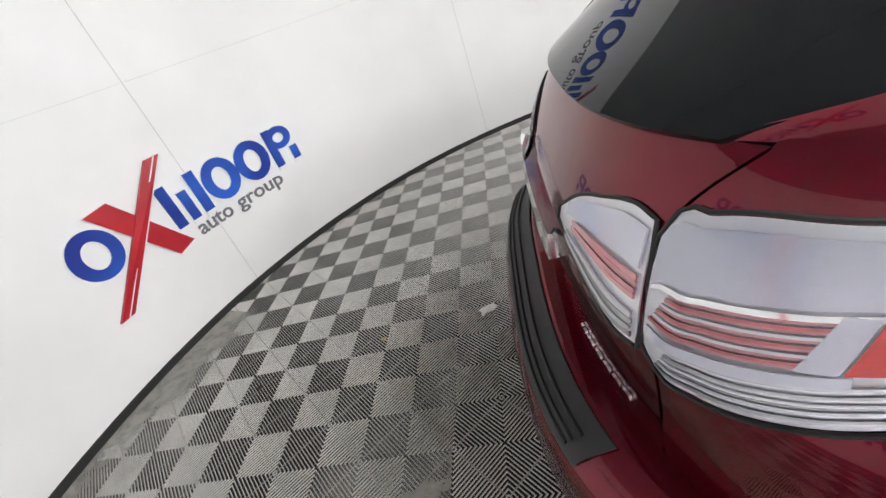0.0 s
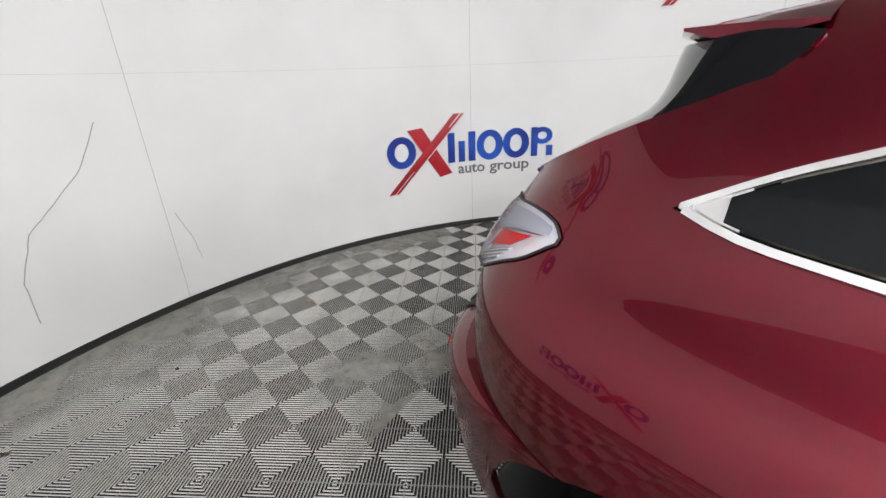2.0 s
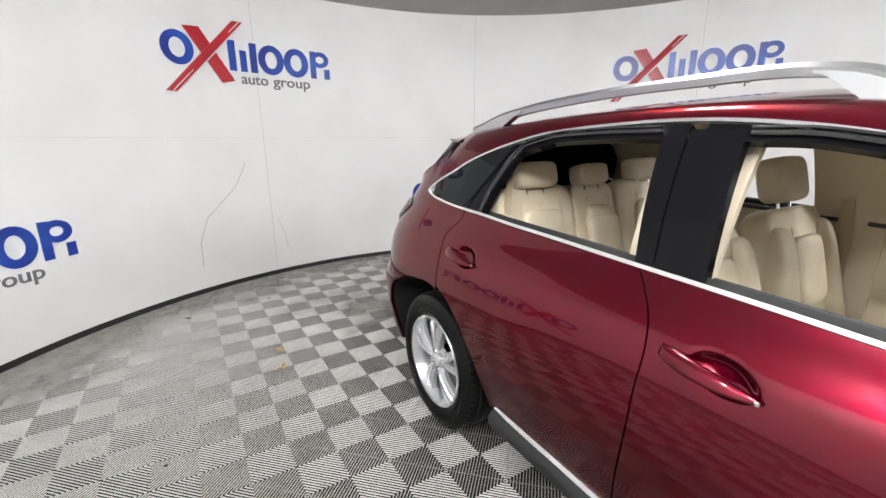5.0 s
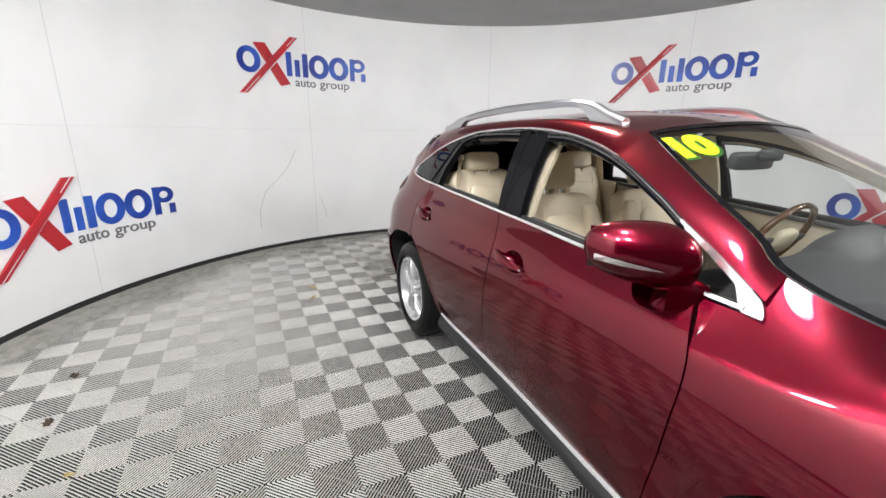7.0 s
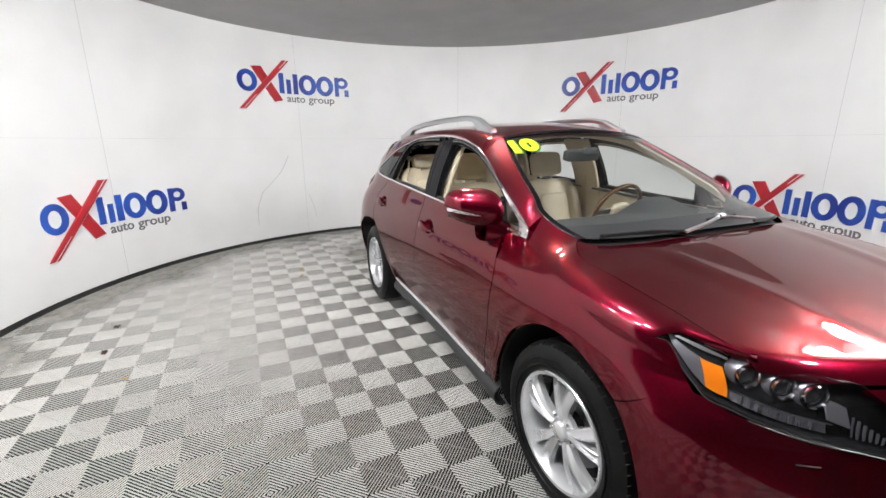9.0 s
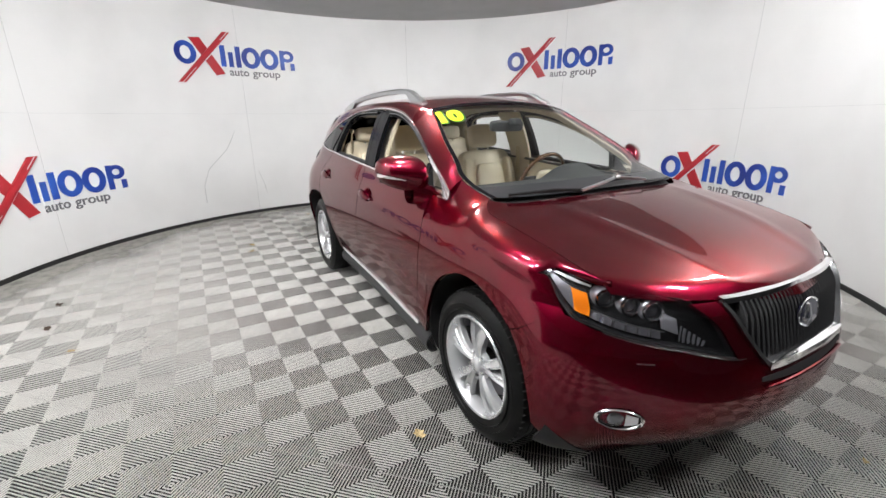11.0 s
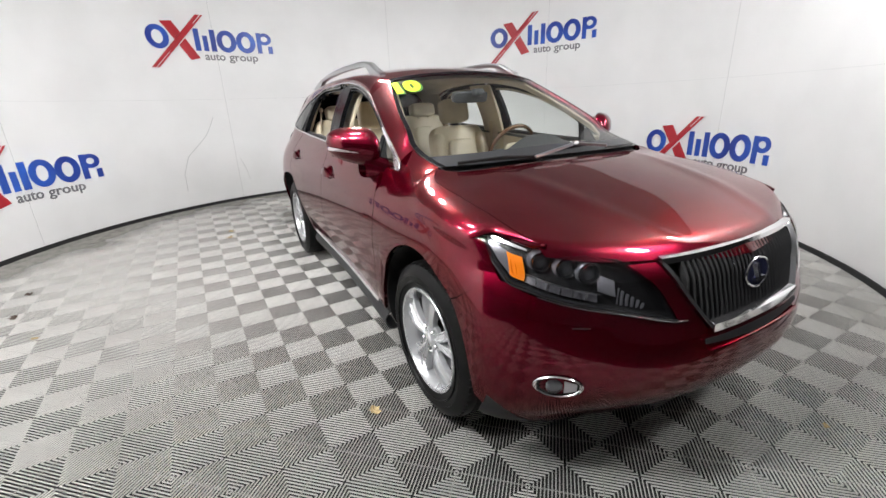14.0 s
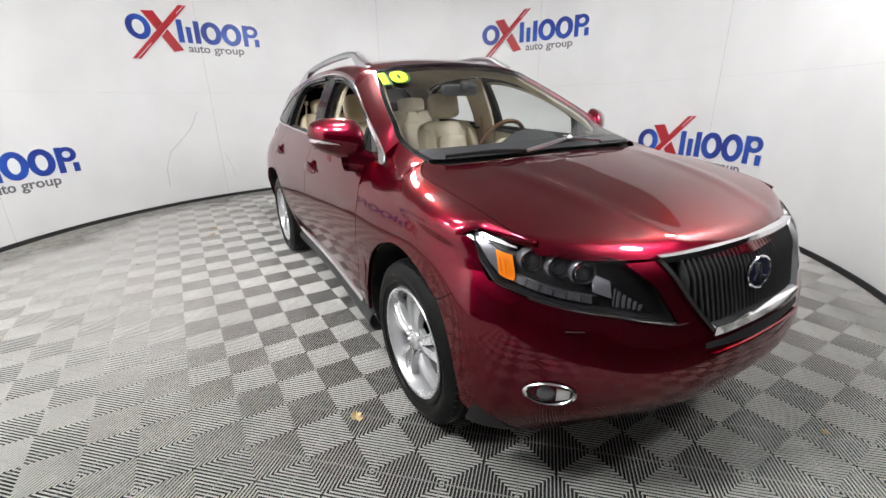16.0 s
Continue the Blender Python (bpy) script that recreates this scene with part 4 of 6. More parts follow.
for side in (-1, 1):
    door_handle(-1.235, -1.005, 1.020, PANELS["rear_door", side], side)
    door_handle(-0.145, 0.083, 0.990, PANELS["front_door", side], side)

# ---- wing mirrors ----
for side in (-1, 1):
    fd = PANELS["front_door", side]
    c = Vector((0.690, side * 0.935, 1.212))

    def shell(u, v):
        a = 2 * math.pi * u
        t = mix(-1, 1, v)
        r = max(1 - abs(t) ** 3.0, 0) ** 0.40
        x = 0.105 * r * math.cos(a)
        x = x * (1.0 if x > 0 else 0.5)
        z = 0.094 * r * math.sin(a) * (1 - 0.20 * t) + 0.016 * t
        return c + Vector((x - 0.075 * t, side * t * 0.118, z))

    bm = bmesh.new()
    grid(bm, shell, 40, 26, close_u=True)
    shell_ob = part("mirror_shell", bm, M_PAINT, fd, "body-coloured mirror shell", soft=70)
    bm = bmesh.new()

    def signal(u, v):
        """A tapering strip round the outer end of the shell."""
        t = mix(0.02, 0.985, u)
        h = 0.0105 * u ** 0.8
        a = math.asin(clamp((-0.030 + mix(-h, h, v)) / 0.094, -1, 1))
        r = max(1 - t ** 3.0, 0) ** 0.40
        return c + Vector((0.109 * r * math.cos(a) - 0.075 * t + 0.002, side * (t * 0.118 + 0.003 * u), 0.098 * math.sin(a) * (1 - 0.20 * t) + 0.016 * t))

    grid(bm, signal, 24, 4)
    part("mirror_signal", bm, M_CHROME, shell_ob, "clear and silver indicator strip", thick=0.003)
    bm = bmesh.new()

    def foot(u, v):
        a = 2 * math.pi * u
        p = Vector((0.775, side * 0.79, 1.085)).lerp(Vector((0.725, side * 0.905, 1.120)), v)
        ca, sa = math.cos(a), math.sin(a)
        return p + Vector((0.062 * math.copysign(abs(ca) ** 0.6, ca), 0.0, mix(0.055, 0.075, v) * math.copysign(abs(sa) ** 0.6, sa)))

    grid(bm, foot, 24, 4, close_u=True)
    part("mirror_foot", bm, M_PAINT, fd, "mirror foot", soft=60)
    bm = bmesh.new()
    grid(bm, lambda u, v: c + Vector((-0.047 - 0.075 * mix(-0.72, 0.72, u), side * mix(-0.085, 0.085, u), mix(-0.060, 0.066, v))), 6, 4)
    part("mirror_glass", bm, M_CHROME, shell_ob, "mirror glass", thick=0.003)

# ---- roof rails ----
for side in (-1, 1):
    bm = bmesh.new()
    RAIL = smooth([-1.50, -1.42, -1.30, -1.15, -0.76, -0.37, -0.05, 0.04, 0.12, 0.22], [1.574, 1.590, 1.622, 1.645, 1.676, 1.685, 1.676, 1.660, 1.625, 1.590])
    path = [Vector((x, side * (0.535 + 0.004 * math.sin(x * 2)), RAIL(x))) for x in [mix(-1.50, 0.22, k / 60) for k in range(61)]]
    sweep(bm, path, [(-0.018, -0.020), (0.018, -0.020), (0.023, 0.002), (0.012, 0.014), (-0.012, 0.014), (-0.023, 0.002)])
    rail = part("roof_rail", bm, M_SATIN, car, "satin silver roof rail")
    for x0, x1, slope in ((-1.50, -1.12, 1), (-0.06, 0.22, -1)):
        bm = bmesh.new()
        def web(u, v):
            x = mix(x0, x1, u)
            rise = clamp(((u if slope > 0 else 1 - u) - 0.50) / 0.50, 0, 1)
            low = mix(DITCH(x) - 0.015, RAIL(x) - 0.012, rise * rise * (3 - 2 * rise))
            return Vector((x, side * 0.556, mix(low, RAIL(x), v)))
        grid(bm, web, 24, 2)
        part("rail_foot", bm, M_SATIN, rail, thick=0.034)

# ---- tail lamps ----
def cover(name, s0, s1, lo, hi, mat, parent, side, off=0.012, n=24, m=8, rear=None, thick=0.004, label="", crown=0.0):
    def at(u, v):
        s = mix(s0, s1, u)
        edge = math.sin(math.pi * clamp(u, 0, 1)) ** 0.3 * math.sin(math.pi * clamp(v, 0, 1)) ** 0.3 if crown else 1
        return body(s, mix(lo(s), hi(s), v), rear, off + crown * (edge - 1))
    return sheet(name, at, n, m, mat, parent, side, thick, label)


TL_TOP = smooth([-2.338, -2.325, -2.26, -2.10, -1.95, -1.85, -1.80, -1.775], [1.104, 1.126, 1.146, 1.163, 1.175, 1.172, 1.162, 1.147])
TL_LOW = smooth([-2.338, -2.31, -2.24, -2.12, -2.02, -1.95, -1.84, -1.775], [0.975, 0.952, 0.955, 0.987, 1.025, 1.053, 1.098, 1.141])
TI_TOP = smooth([-2.63, -2.58, -2.49, -2.40, -2.352], [1.036, 1.075, 1.108, 1.124, 1.118])
TI_LOW = smooth([-2.63, -2.51, -2.40, -2.352], [1.016, 0.984, 0.956, 0.962])
M_LAMPBAND = material("lamp_lavender", (0.66, 0.67, 0.76), 0.18, 0.25, Coat_Weight=1.0)


def level(lo, hi, f):
    return lambda s: mix(lo(s), hi(s), f)


for side in (-1, 1):
    q = PANELS["rear_quarter_panel", side]
    lamp = cover("tail_lamp", -2.338, -1.777, TL_LOW, TL_TOP, M_LAMPWHITE, q, side, 0.003, 48, 12, label="clear and red tail lamp")
    cover("lamp_band", -2.33, -1.80, level(TL_LOW, TL_TOP, 0.62), level(TL_LOW, TL_TOP, 0.95), M_LAMPBAND, lamp, side, 0.010, 36, 4, label="smooth lavender upper band")
    cover("chrome_line", -2.328, -1.82, level(TL_LOW, TL_TOP, 0.575), level(TL_LOW, TL_TOP, 0.605), M_CHROME, lamp, side, 0.012, 30, 1, label="fine chrome line")
    for k in range(11):
        a = 0.338 + 0.0215 * k
        cover("lamp_rib", -2.325 + 0.003 * k, -2.105 + 0.0045 * k, level(TL_LOW, TL_TOP, a), level(TL_LOW, TL_TOP, a + 0.016), (M_PINK, M_ROSE, M_PINK, M_LAMPWHITE)[k % 4], lamp, side, 0.010 + 0.002 * (k % 2), 16, 1)
    cover("lamp_step", -2.322, -2.07, level(TL_LOW, TL_TOP, 0.265), level(TL_LOW, TL_TOP, 0.325), M_LAMPBAND, lamp, side, 0.015, 18, 2)
    for k in range(10):
        a = 0.050 + 0.0205 * k
        cover("lamp_rib", -2.310 + 0.0025 * k, -1.985 + 0.007 * k, level(TL_LOW, TL_TOP, a), level(TL_LOW, TL_TOP, a + 0.0145), (M_LAMPGREY, M_SILVERRIB, M_LAMPWHITE)[k % 3], lamp, side, 0.008 + 0.002 * (k % 2), 20, 1)
    def wedge(u, v):
        lo = (mix(-2.125, -2.082, u), mix(1.045, 1.054, u))
        hi = (mix(-2.085, -2.052, u), mix(1.100, 1.104, u))
        return body(mix(lo[0], hi[0], v), mix(lo[1], hi[1], v), None, 0.013)
    sheet("lamp_wedge", wedge, 4, 4, M_LAMPBAND, lamp, side, 0.004, "plain silver wedge")
    def reflector(u, v):
        lo = (mix(-2.078, -1.935, u), mix(1.056, 1.094, u))
        hi = (mix(-2.048, -1.858, u), mix(1.104, 1.134, u))
        return body(mix(lo[0], hi[0], v), mix(lo[1], hi[1], v), None, 0.014)
    sheet("side_reflector", reflector, 10, 5, M_REDLENS, lamp, side, 0.004, "red side reflector")
    cover("lens", -2.338, -1.777, TL_LOW, TL_TOP, M_LENS, lamp, side, 0.022, 48, 12, thick=0.0, crown=0.016).visible_shadow = False
    inner = cover("inner_tail_lamp", -2.63, -2.352, TI_LOW, TI_TOP, M_LAMPWHITE, car, side, 0.003, 24, 8, label="clear inner tail lamp on the tailgate")
    for k in range(4):
        a = 0.42 + 0.05 * k
        cover("lamp_rib", -2.56, -2.36, level(TI_LOW, TI_TOP, a), level(TI_LOW, TI_TOP, a + 0.038), M_PINK, inner, side, 0.010 + 0.0015 * (k % 2), 14, 1)
    cover("lamp_band", -2.59, -2.36, level(TI_LOW, TI_TOP, 0.66), level(TI_LOW, TI_TOP, 0.95), M_LAMPBAND, inner, side, 0.010, 14, 2)
    for k in range(4):
        a = 0.08 + 0.062 * k
        cover("lamp_rib", -2.58, -2.36, level(TI_LOW, TI_TOP, a), level(TI_LOW, TI_TOP, a + 0.045), M_LAMPGREY if k % 2 else M_SILVERRIB, inner, side, 0.010 + 0.0015 * (k % 2), 14, 1)
    # dark seams round the lamps
    for s0, s1, lo, hi in ((-2.3395, -1.772, TL_LOW, TL_TOP), (-2.634, -2.3505, TI_LOW, TI_TOP)):
        bm = bmesh.new()
        pts = [flank(body(mix(s0, s1, k / 24), lo(mix(s0, s1, k / 24)) - 0.004, None, 0.004), side) for k in range(25)]
        pts += [flank(body(mix(s1, s0, k / 24), hi(mix(s1, s0, k / 24)) + 0.004, None, 0.004), side) for k in range(25)]
        sweep(bm, pts, circle(0.0034, 6), ups=Vector((-0.5, side, 0.3)), closed=True)
        part("lamp_seal", bm, M_RUBBER, lamp if s0 > -2.4 else inner, "black lamp seal")
    # round reflector and badge bars
    cover("bumper_reflector", -2.195, -2.172, lambda s: 0.644, lambda s: 0.668, M_REDLENS, rear_bumper, side, 0.004, 6, 2, X_BUMP)
# chrome tailgate bar
bm = bmesh.new()
path = [flank(body(s, 0.985, None, 0.018), -1) for s in [mix(-2.60, -2.75, k / 8) for k in range(9)]]
path += [Vector((p.x, -p.y, p.z)) for p in reversed(path[:-1])]
sweep(bm, path, [(-0.02, -0.030), (0.016, -0.030), (0.022, 0.012), (-0.012, 0.030)])
part("tailgate_chrome_bar", bm, M_CHROME, car, "chrome bar over the number plate recess")
# model badge as plain bars
for k in range(6):
    s, z = -2.56 + 0.030 * k, 0.80
    bm = bmesh.new()
    grid(bm, lambda u, v: flank(body(s + 0.020 * u, z + 0.030 * v, None, 0.006), -1), 2, 2)
    part("badge_bar", bm, M_CHROME, car, "plain chrome badge bar", thick=0.005, fix=False)
# rubber tread on the bumper ledge
bm = bmesh.new()
def tread(u, v, lift=0.006):
    z = mix(0.690, 0.735, v)
    w = mix(-1, 1, u)
    p = body(mix(-2.75, -2.36, abs(w)), z, X_BUMP, 0.004)
    return Vector((p.x, math.copysign(p.y, w) if w else 0, p.z + lift))
grid(bm, tread, 40, 6)
pad = part("bumper_tread", bm, M_PLASTIC, rear_bumper, "black ribbed rubber tread plate", thick=0.006)
for v in (0.3, 0.5, 0.7):
    bm = bmesh.new()
    sweep(bm, [tread(k / 40, v, 0.009) for k in range(2, 39)], circle(0.004, 6), ups=Vector((-0.4, 0, 1)))
    part("tread_rib", bm, M_RUBBER, pad)

# ---- head lamps ----
M_LAMPDARK = material("lamp_black", (0.012, 0.012, 0.013), 0.25, 0.0)
M_PROJ = material("projector_glass", (0.16, 0.165, 0.18), 0.05, 0.6, Coat_Weight=1.0)
M_SMOKE = material("smoked_metal", (0.30, 0.30, 0.33), 0.22, 0.7)
M_GRILLE = material("grille_metal", (0.11, 0.11, 0.113), 0.22, 0.6)
for side in (-1, 1):
    lamp = cover("head_lamp", 1.768, 2.488, LAMP_LOW, LAMP_TOP, M_LAMPDARK, car, side, -0.045, 40, 14, label="black-backed head lamp with three projectors")
    # side walls of the lamp bowl
    bm = bmesh.new()
    def rim(u, v):
        if u <= 0.5:
            s = mix(1.768, 2.488, u * 2)
            return flank(body(s, LAMP_LOW(s) , None, mix(-0.046, -0.002, v)), side)
        s = mix(2.488, 1.768, u * 2 - 1)
        return flank(body(s, LAMP_TOP(s), None, mix(-0.046, -0.002, v)), side)
    grid(bm, rim, 80, 2, close_u=True)
    part("lamp_bowl", bm, M_LAMPDARK, lamp, "black lamp bowl")
    # chrome brow in the rear corner, amber block, clear ribbed strip along the foot
    cover("lamp_brow", 1.795, 1.985, lambda s: mix(LAMP_LOW(s), LAMP_TOP(s), mix(0.62, 0.80, clamp((s - 1.795) / 0.05, 0, 1))), lambda s: mix(LAMP_LOW(s), LAMP_TOP(s), mix(0.93, 0.88, clamp((s - 1.90) / 0.08, 0, 1))), M_CHROME, lamp, side, -0.020, 16, 3, label="chrome brow")
    cover("corner_bezel", 1.80, 1.90, lambda s: mix(LAMP_LOW(s), LAMP_TOP(s), 0.05), lambda s: mix(LAMP_LOW(s), LAMP_TOP(s), 0.60), M_SMOKE, lamp, side, -0.030, 8, 4, label="smoked corner bezel")
    cover("amber_reflector", 1.893, 1.958, lambda s: mix(LAMP_LOW(s), LAMP_TOP(s), 0.10), lambda s: mix(LAMP_LOW(s), LAMP_TOP(s), 0.64), M_AMBER, lamp, side, -0.016, 6, 6, label="amber side reflector")
    for k in range(3):
        q = 1.900 + 0.019 * k
        cover("amber_rib", q, q + 0.006, lambda s: mix(LAMP_LOW(s), LAMP_TOP(s), 0.14), lambda s: mix(LAMP_LOW(s), LAMP_TOP(s), 0.60), M_AMBER, lamp, side, -0.012, 1, 4)
    cover("lamp_lower_reflector", 1.96, 2.235, lambda s: mix(LAMP_LOW(s), LAMP_TOP(s), 0.05), lambda s: mix(LAMP_LOW(s), LAMP_TOP(s), 0.22), M_SMOKE, lamp, side, -0.030, 22, 3, label="ribbed silver reflector strip")
    cover("chrome_line", 1.96, 2.245, lambda s: mix(LAMP_LOW(s), LAMP_TOP(s), 0.235), lambda s: mix(LAMP_LOW(s), LAMP_TOP(s), 0.262), M_CHROME, lamp, side, -0.018, 22, 1, label="fine chrome line")
    for k in range(24):
        q = 1.985 + 0.0095 * k
        cover("reflector_facet", q, q + 0.0055, lambda s: mix(LAMP_LOW(s), LAMP_TOP(s), 0.07), lambda s: mix(LAMP_LOW(s), LAMP_TOP(s), 0.20), M_CHROME if k % 5 == 2 else M_SMOKE, lamp, side, -0.020 - 0.004 * (k % 3), 1, 2)
    cover("lamp_upper_line", 1.93, 2.30, lambda s: mix(LAMP_LOW(s), LAMP_TOP(s), 0.925), lambda s: mix(LAMP_LOW(s), LAMP_TOP(s), 0.95), M_SMOKE, lamp, side, -0.016, 22, 1, label="fine dark chrome line")
    # three projectors
    for s, z, r in ((2.022, 0.898, 0.029), (2.122, 0.884, 0.030), (2.205, 0.870, 0.031)):
        p = flank(body(s, z, None, -0.040), side)
        o = flank(body(s, z, None, 0.0), side)
        aim = Vector((0.86, 0.42 * side, 0.06)).normalized()
        m = Matrix.Translation(p) @ aim.to_track_quat("Y", "Z").to_matrix().to_4x4()
        bm = bmesh.new()
        lathe(bm, [(r * 0.80, -0.01), (r * 0.84, 0.010), (r * 1.02, 0.020), (r * 1.15, 0.010), (r * 1.19, -0.014)], n=28)
        ring = part("projector_ring", bm, M_CHROME, lamp, "chrome projector ring", at=m)
        bm = bmesh.new()
        lathe(bm, [(r * 0.88 * math.cos(a), 0.002 + r * 0.42 * math.sin(a)) for a in [mix(0, math.pi / 2, k / 6) for k in range(7)]], n=24)
        part("projector_lens", bm, M_PROJ, ring, "dark projector lens")
        bm = bmesh.new()
        lathe(bm, [(r * 1.2, 0.010), (r * 1.40, 0.002), (r * 1.46, -0.03)], n=28)
        part("projector_shroud", bm, M_SMOKE, ring, "smoked silver shroud")
    # indicator box near the grille, and the fine ribs beside it
    bm = bmesh.new()
    grid(bm, lambda u, v: flank(body(mix(2.235, 2.300, u), mix(0.822, 0.868, v) - 0.022 * u, None, -0.024 - 0.014 * v), side), 4, 4)
    part("indicator_reflector", bm, M_SMOKE, lamp, "smoked grey indicator box", thick=0.006, bevel=0.002)
    for k in range(11):
        q = 2.300 + 0.0085 * k
        bm = bmesh.new()
        grid(bm, lambda u, v: flank(body(q + 0.0055 * u + 0.010 * v, mix(0.776 - 0.0020 * k, 0.826 - 0.0055 * k, v), None, -0.030 + 0.006 * (k % 2)), side), 1, 2)
        part("reflector_facet", bm, M_SMOKE, lamp, thick=0.002)
    cover("lens", 1.768, 2.488, LAMP_LOW, LAMP_TOP, M_HEADLENS, lamp, side, 0.003, 40, 12, thick=0.0, label="clear lamp lens").visible_shadow = False
    bm = bmesh.new()
    pts = [flank(body(s, LAMP_LOW(s) - 0.004, None, 0.001), side) for s in [mix(1.768, 2.492, k / 40) for k in range(41)]]
    sweep(bm, pts, circle(0.002, 6), ups=Vector((0.6, side, 0.3)))
    part("lamp_seal", bm, M_RUBBER, lamp, "black lamp seal")
    bm = bmesh.new()
    pts = [flank(body(s, LAMP_LOW(s) - 0.010, None, 0.002), side) for s in [mix(2.02, 2.53, k / 30) for k in range(31)]]
    sweep(bm, pts, circle(0.0028, 6), ups=Vector((0.6, side, 0.3)))
    part("lamp_edge_trim", bm, M_CHROME, lamp, "thin bright edge under the lamp")
    # washer cover and tow cap seams
    bm = bmesh.new()
    pts = [flank(body(s, 0.716, None, 0.0015), side) for s in [mix(2.135, 2.195, k / 6) for k in range(7)]]
    sweep(bm, pts, circle(0.0022, 6), ups=Vector((0.6, side, 0.3)))
    part("washer_seam", bm, M_CHROME, front_bumper, "bright edge of the lamp washer cover")
    # fog lamp in its chrome oval
    bm = bmesh.new()
    FS, FZ = 2.07, 0.500
    def oval(a, r, off):
        return flank(body(FS + 0.084 * r * math.cos(a), FZ + 0.045 * r * math.sin(a), None, off), side)
    n = 36
    grid(bm, lambda u, v: oval(2 * math.pi * u, mix(1.0, 0.84, v), 0.004 + 0.008 * math.sin(math.pi * v)), n, 4, close_u=True)
    fog = part("fog_lamp", bm, M_CHROME, front_bumper, "round fog lamp in a chrome oval")
    bm = bmesh.new()
    grid(bm, lambda u, v: oval(2 * math.pi * u, mix(0.86, 0.02, v), mix(0.003, -0.004, min(v * 3, 1))), n, 4, close_u=True)
    part("fog_backing", bm, M_LAMPDARK, fog)
    bm = bmesh.new()
    grid(bm, lambda u, v: flank(body(FS + 0.020 + 0.042 * mix(0.0, 1, u), FZ + mix(-0.028, 0.024, v) * (1 - 0.4 * u), None, 0.002), side), 4, 3)
    part("fog_reflector", bm, M_LAMPGREY, fog, "silver reflector", thick=0.002)
    bm = bmesh.new()
    p = flank(body(FS - 0.012, FZ, None, 0.0), side)
    aim = Vector((0.80, 0.55 * side, 0.0)).normalized()
    lathe(bm, [(0.030 * math.cos(a), 0.010 * math.sin(a)) for a in [mix(0, math.pi / 2, k / 5) for k in range(6)]], n=20)
    part("fog_lens", bm, M_PROJ, fog, "dark fog lens", at=Matrix.Translation(p) @ aim.to_track_quat("Y", "Z").to_matrix().to_4x4())
    # black corner lip under the bumper
    def lip(u, v):
        s = mix(front_s(AXLE + NOSE_ARCH + 0.003, 0.3), 2.30, u)
        top = mix(0.400, 0.235, clamp(u * 1.5, 0, 1))
        return body(s, mix(0.175 + 0.05 * (1 - u) ** 2, top, v), None, 0.004)
    sheet("bumper_lip", lip, 20, 5, M_PLASTIC, front_bumper, side, 0.012, "black plastic corner lip")

# centre chin and intake slot
def chin(u, v):
    s = mix(2.30, 2.80, u)
    return body(s, mix(0.175, 0.235, v), None, 0.003)
wrap("bumper_chin", chin, 40, 4, M_PLASTIC, 0.012, "black plastic chin")
def slot(u, v):
    s = mix(2.585, 2.80, u)
    return body(s, mix(0.606, 0.640, v) + 0.018 * (1 - u) * (1 - v), None, 0.0025)
wrap("intake_slot", slot, 30, 3, M_DARK, 0.003, "dark slot under the grille")
bm = bmesh.new()
pts = [flank(body(s, 0.603, None, 0.006), -1) for s in [mix(2.60, 2.80, k / 12) for k in range(13)]]
pts += [Vector((p.x, -p.y, p.z)) for p in reversed(pts[:-1])]
sweep(bm, pts, circle(0.006, 6), ups=Vector((1, 0, 0.3)))
part("slot_edge", bm, M_PAINT, front_bumper, "rolled body-coloured slot edge")

# ---- grille ----
grille = empty("grille", pose(0, 0, 0))
grille.parent = car
tagged(grille, "upright-slat grille in a chrome surround")
def mesh_back(u, v):
    z = mix(0.672, 0.905, v)
    return body(mix(GRILLE_EDGE(z), 2.80, u), z, None, -0.055)
def backing(name, fn, nu, nv, mat, label=""):
    bm = bmesh.new()
    def at(u, v):
        side, t = both(fn, u)
        p = fn(t, v)
        return flank((p[0], max(p[1], 0.0), p[2]), side) if t < 1 else Vector((p[0], 0, p[2]))
    grid(bm, at, nu, nv)
    return part(name, bm, mat, grille, label, thick=0.004)
backing("grille_backing", mesh_back, 40, 6, M_DARK)
N_SLAT = 15
for side in (-1, 1):
    for k in range(N_SLAT):
        y = 0.012 + 0.0235 * k
        def on(z, off):
            r = clamp(y / W_SIDE(z), 0, 0.99)
            return Vector((S0 + (X_FRONT(z) + off - S0) * (1 - r ** 2.5) ** 0.4, y * side, z))
        hi = 0.905
        lo = 0.685
        # the slat stops at the slanting edge of the opening
        while lo < hi and abs(body(GRILLE_EDGE(lo), lo).y) < y:
            lo += 0.005
        if hi - lo < 0.03:
            continue
        bm = bmesh.new()
        path = [on(mix(lo, hi, t / 8), -0.004 - 0.012 * (1 - t / 8) ** 2) for t in range(9)]
        sweep(bm, path, [(-0.0035, -0.016), (0.0035, -0.016), (0.0048, 0.006), (0.0, 0.011), (-0.0048, 0.006)], ups=Vector((1, 0, 0)))
        part("slat", bm, M_GRILLE, grille)
for side in (-1, 1):
    bm = bmesh.new()
    sweep(bm, [flank(body(GRILLE_EDGE(z) + 0.004, z, None, 0.006), side) for z in [mix(0.668, 0.905, k / 14) for k in range(15)]], [(-0.007, -0.014), (0.007, -0.014), (0.005, 0.006), (-0.005, 0.006)], ups=Vector((0.8, 0.5 * side, 0)))
    part("grille_side", bm, M_GRILLE, grille, "dark chrome side of the surround")
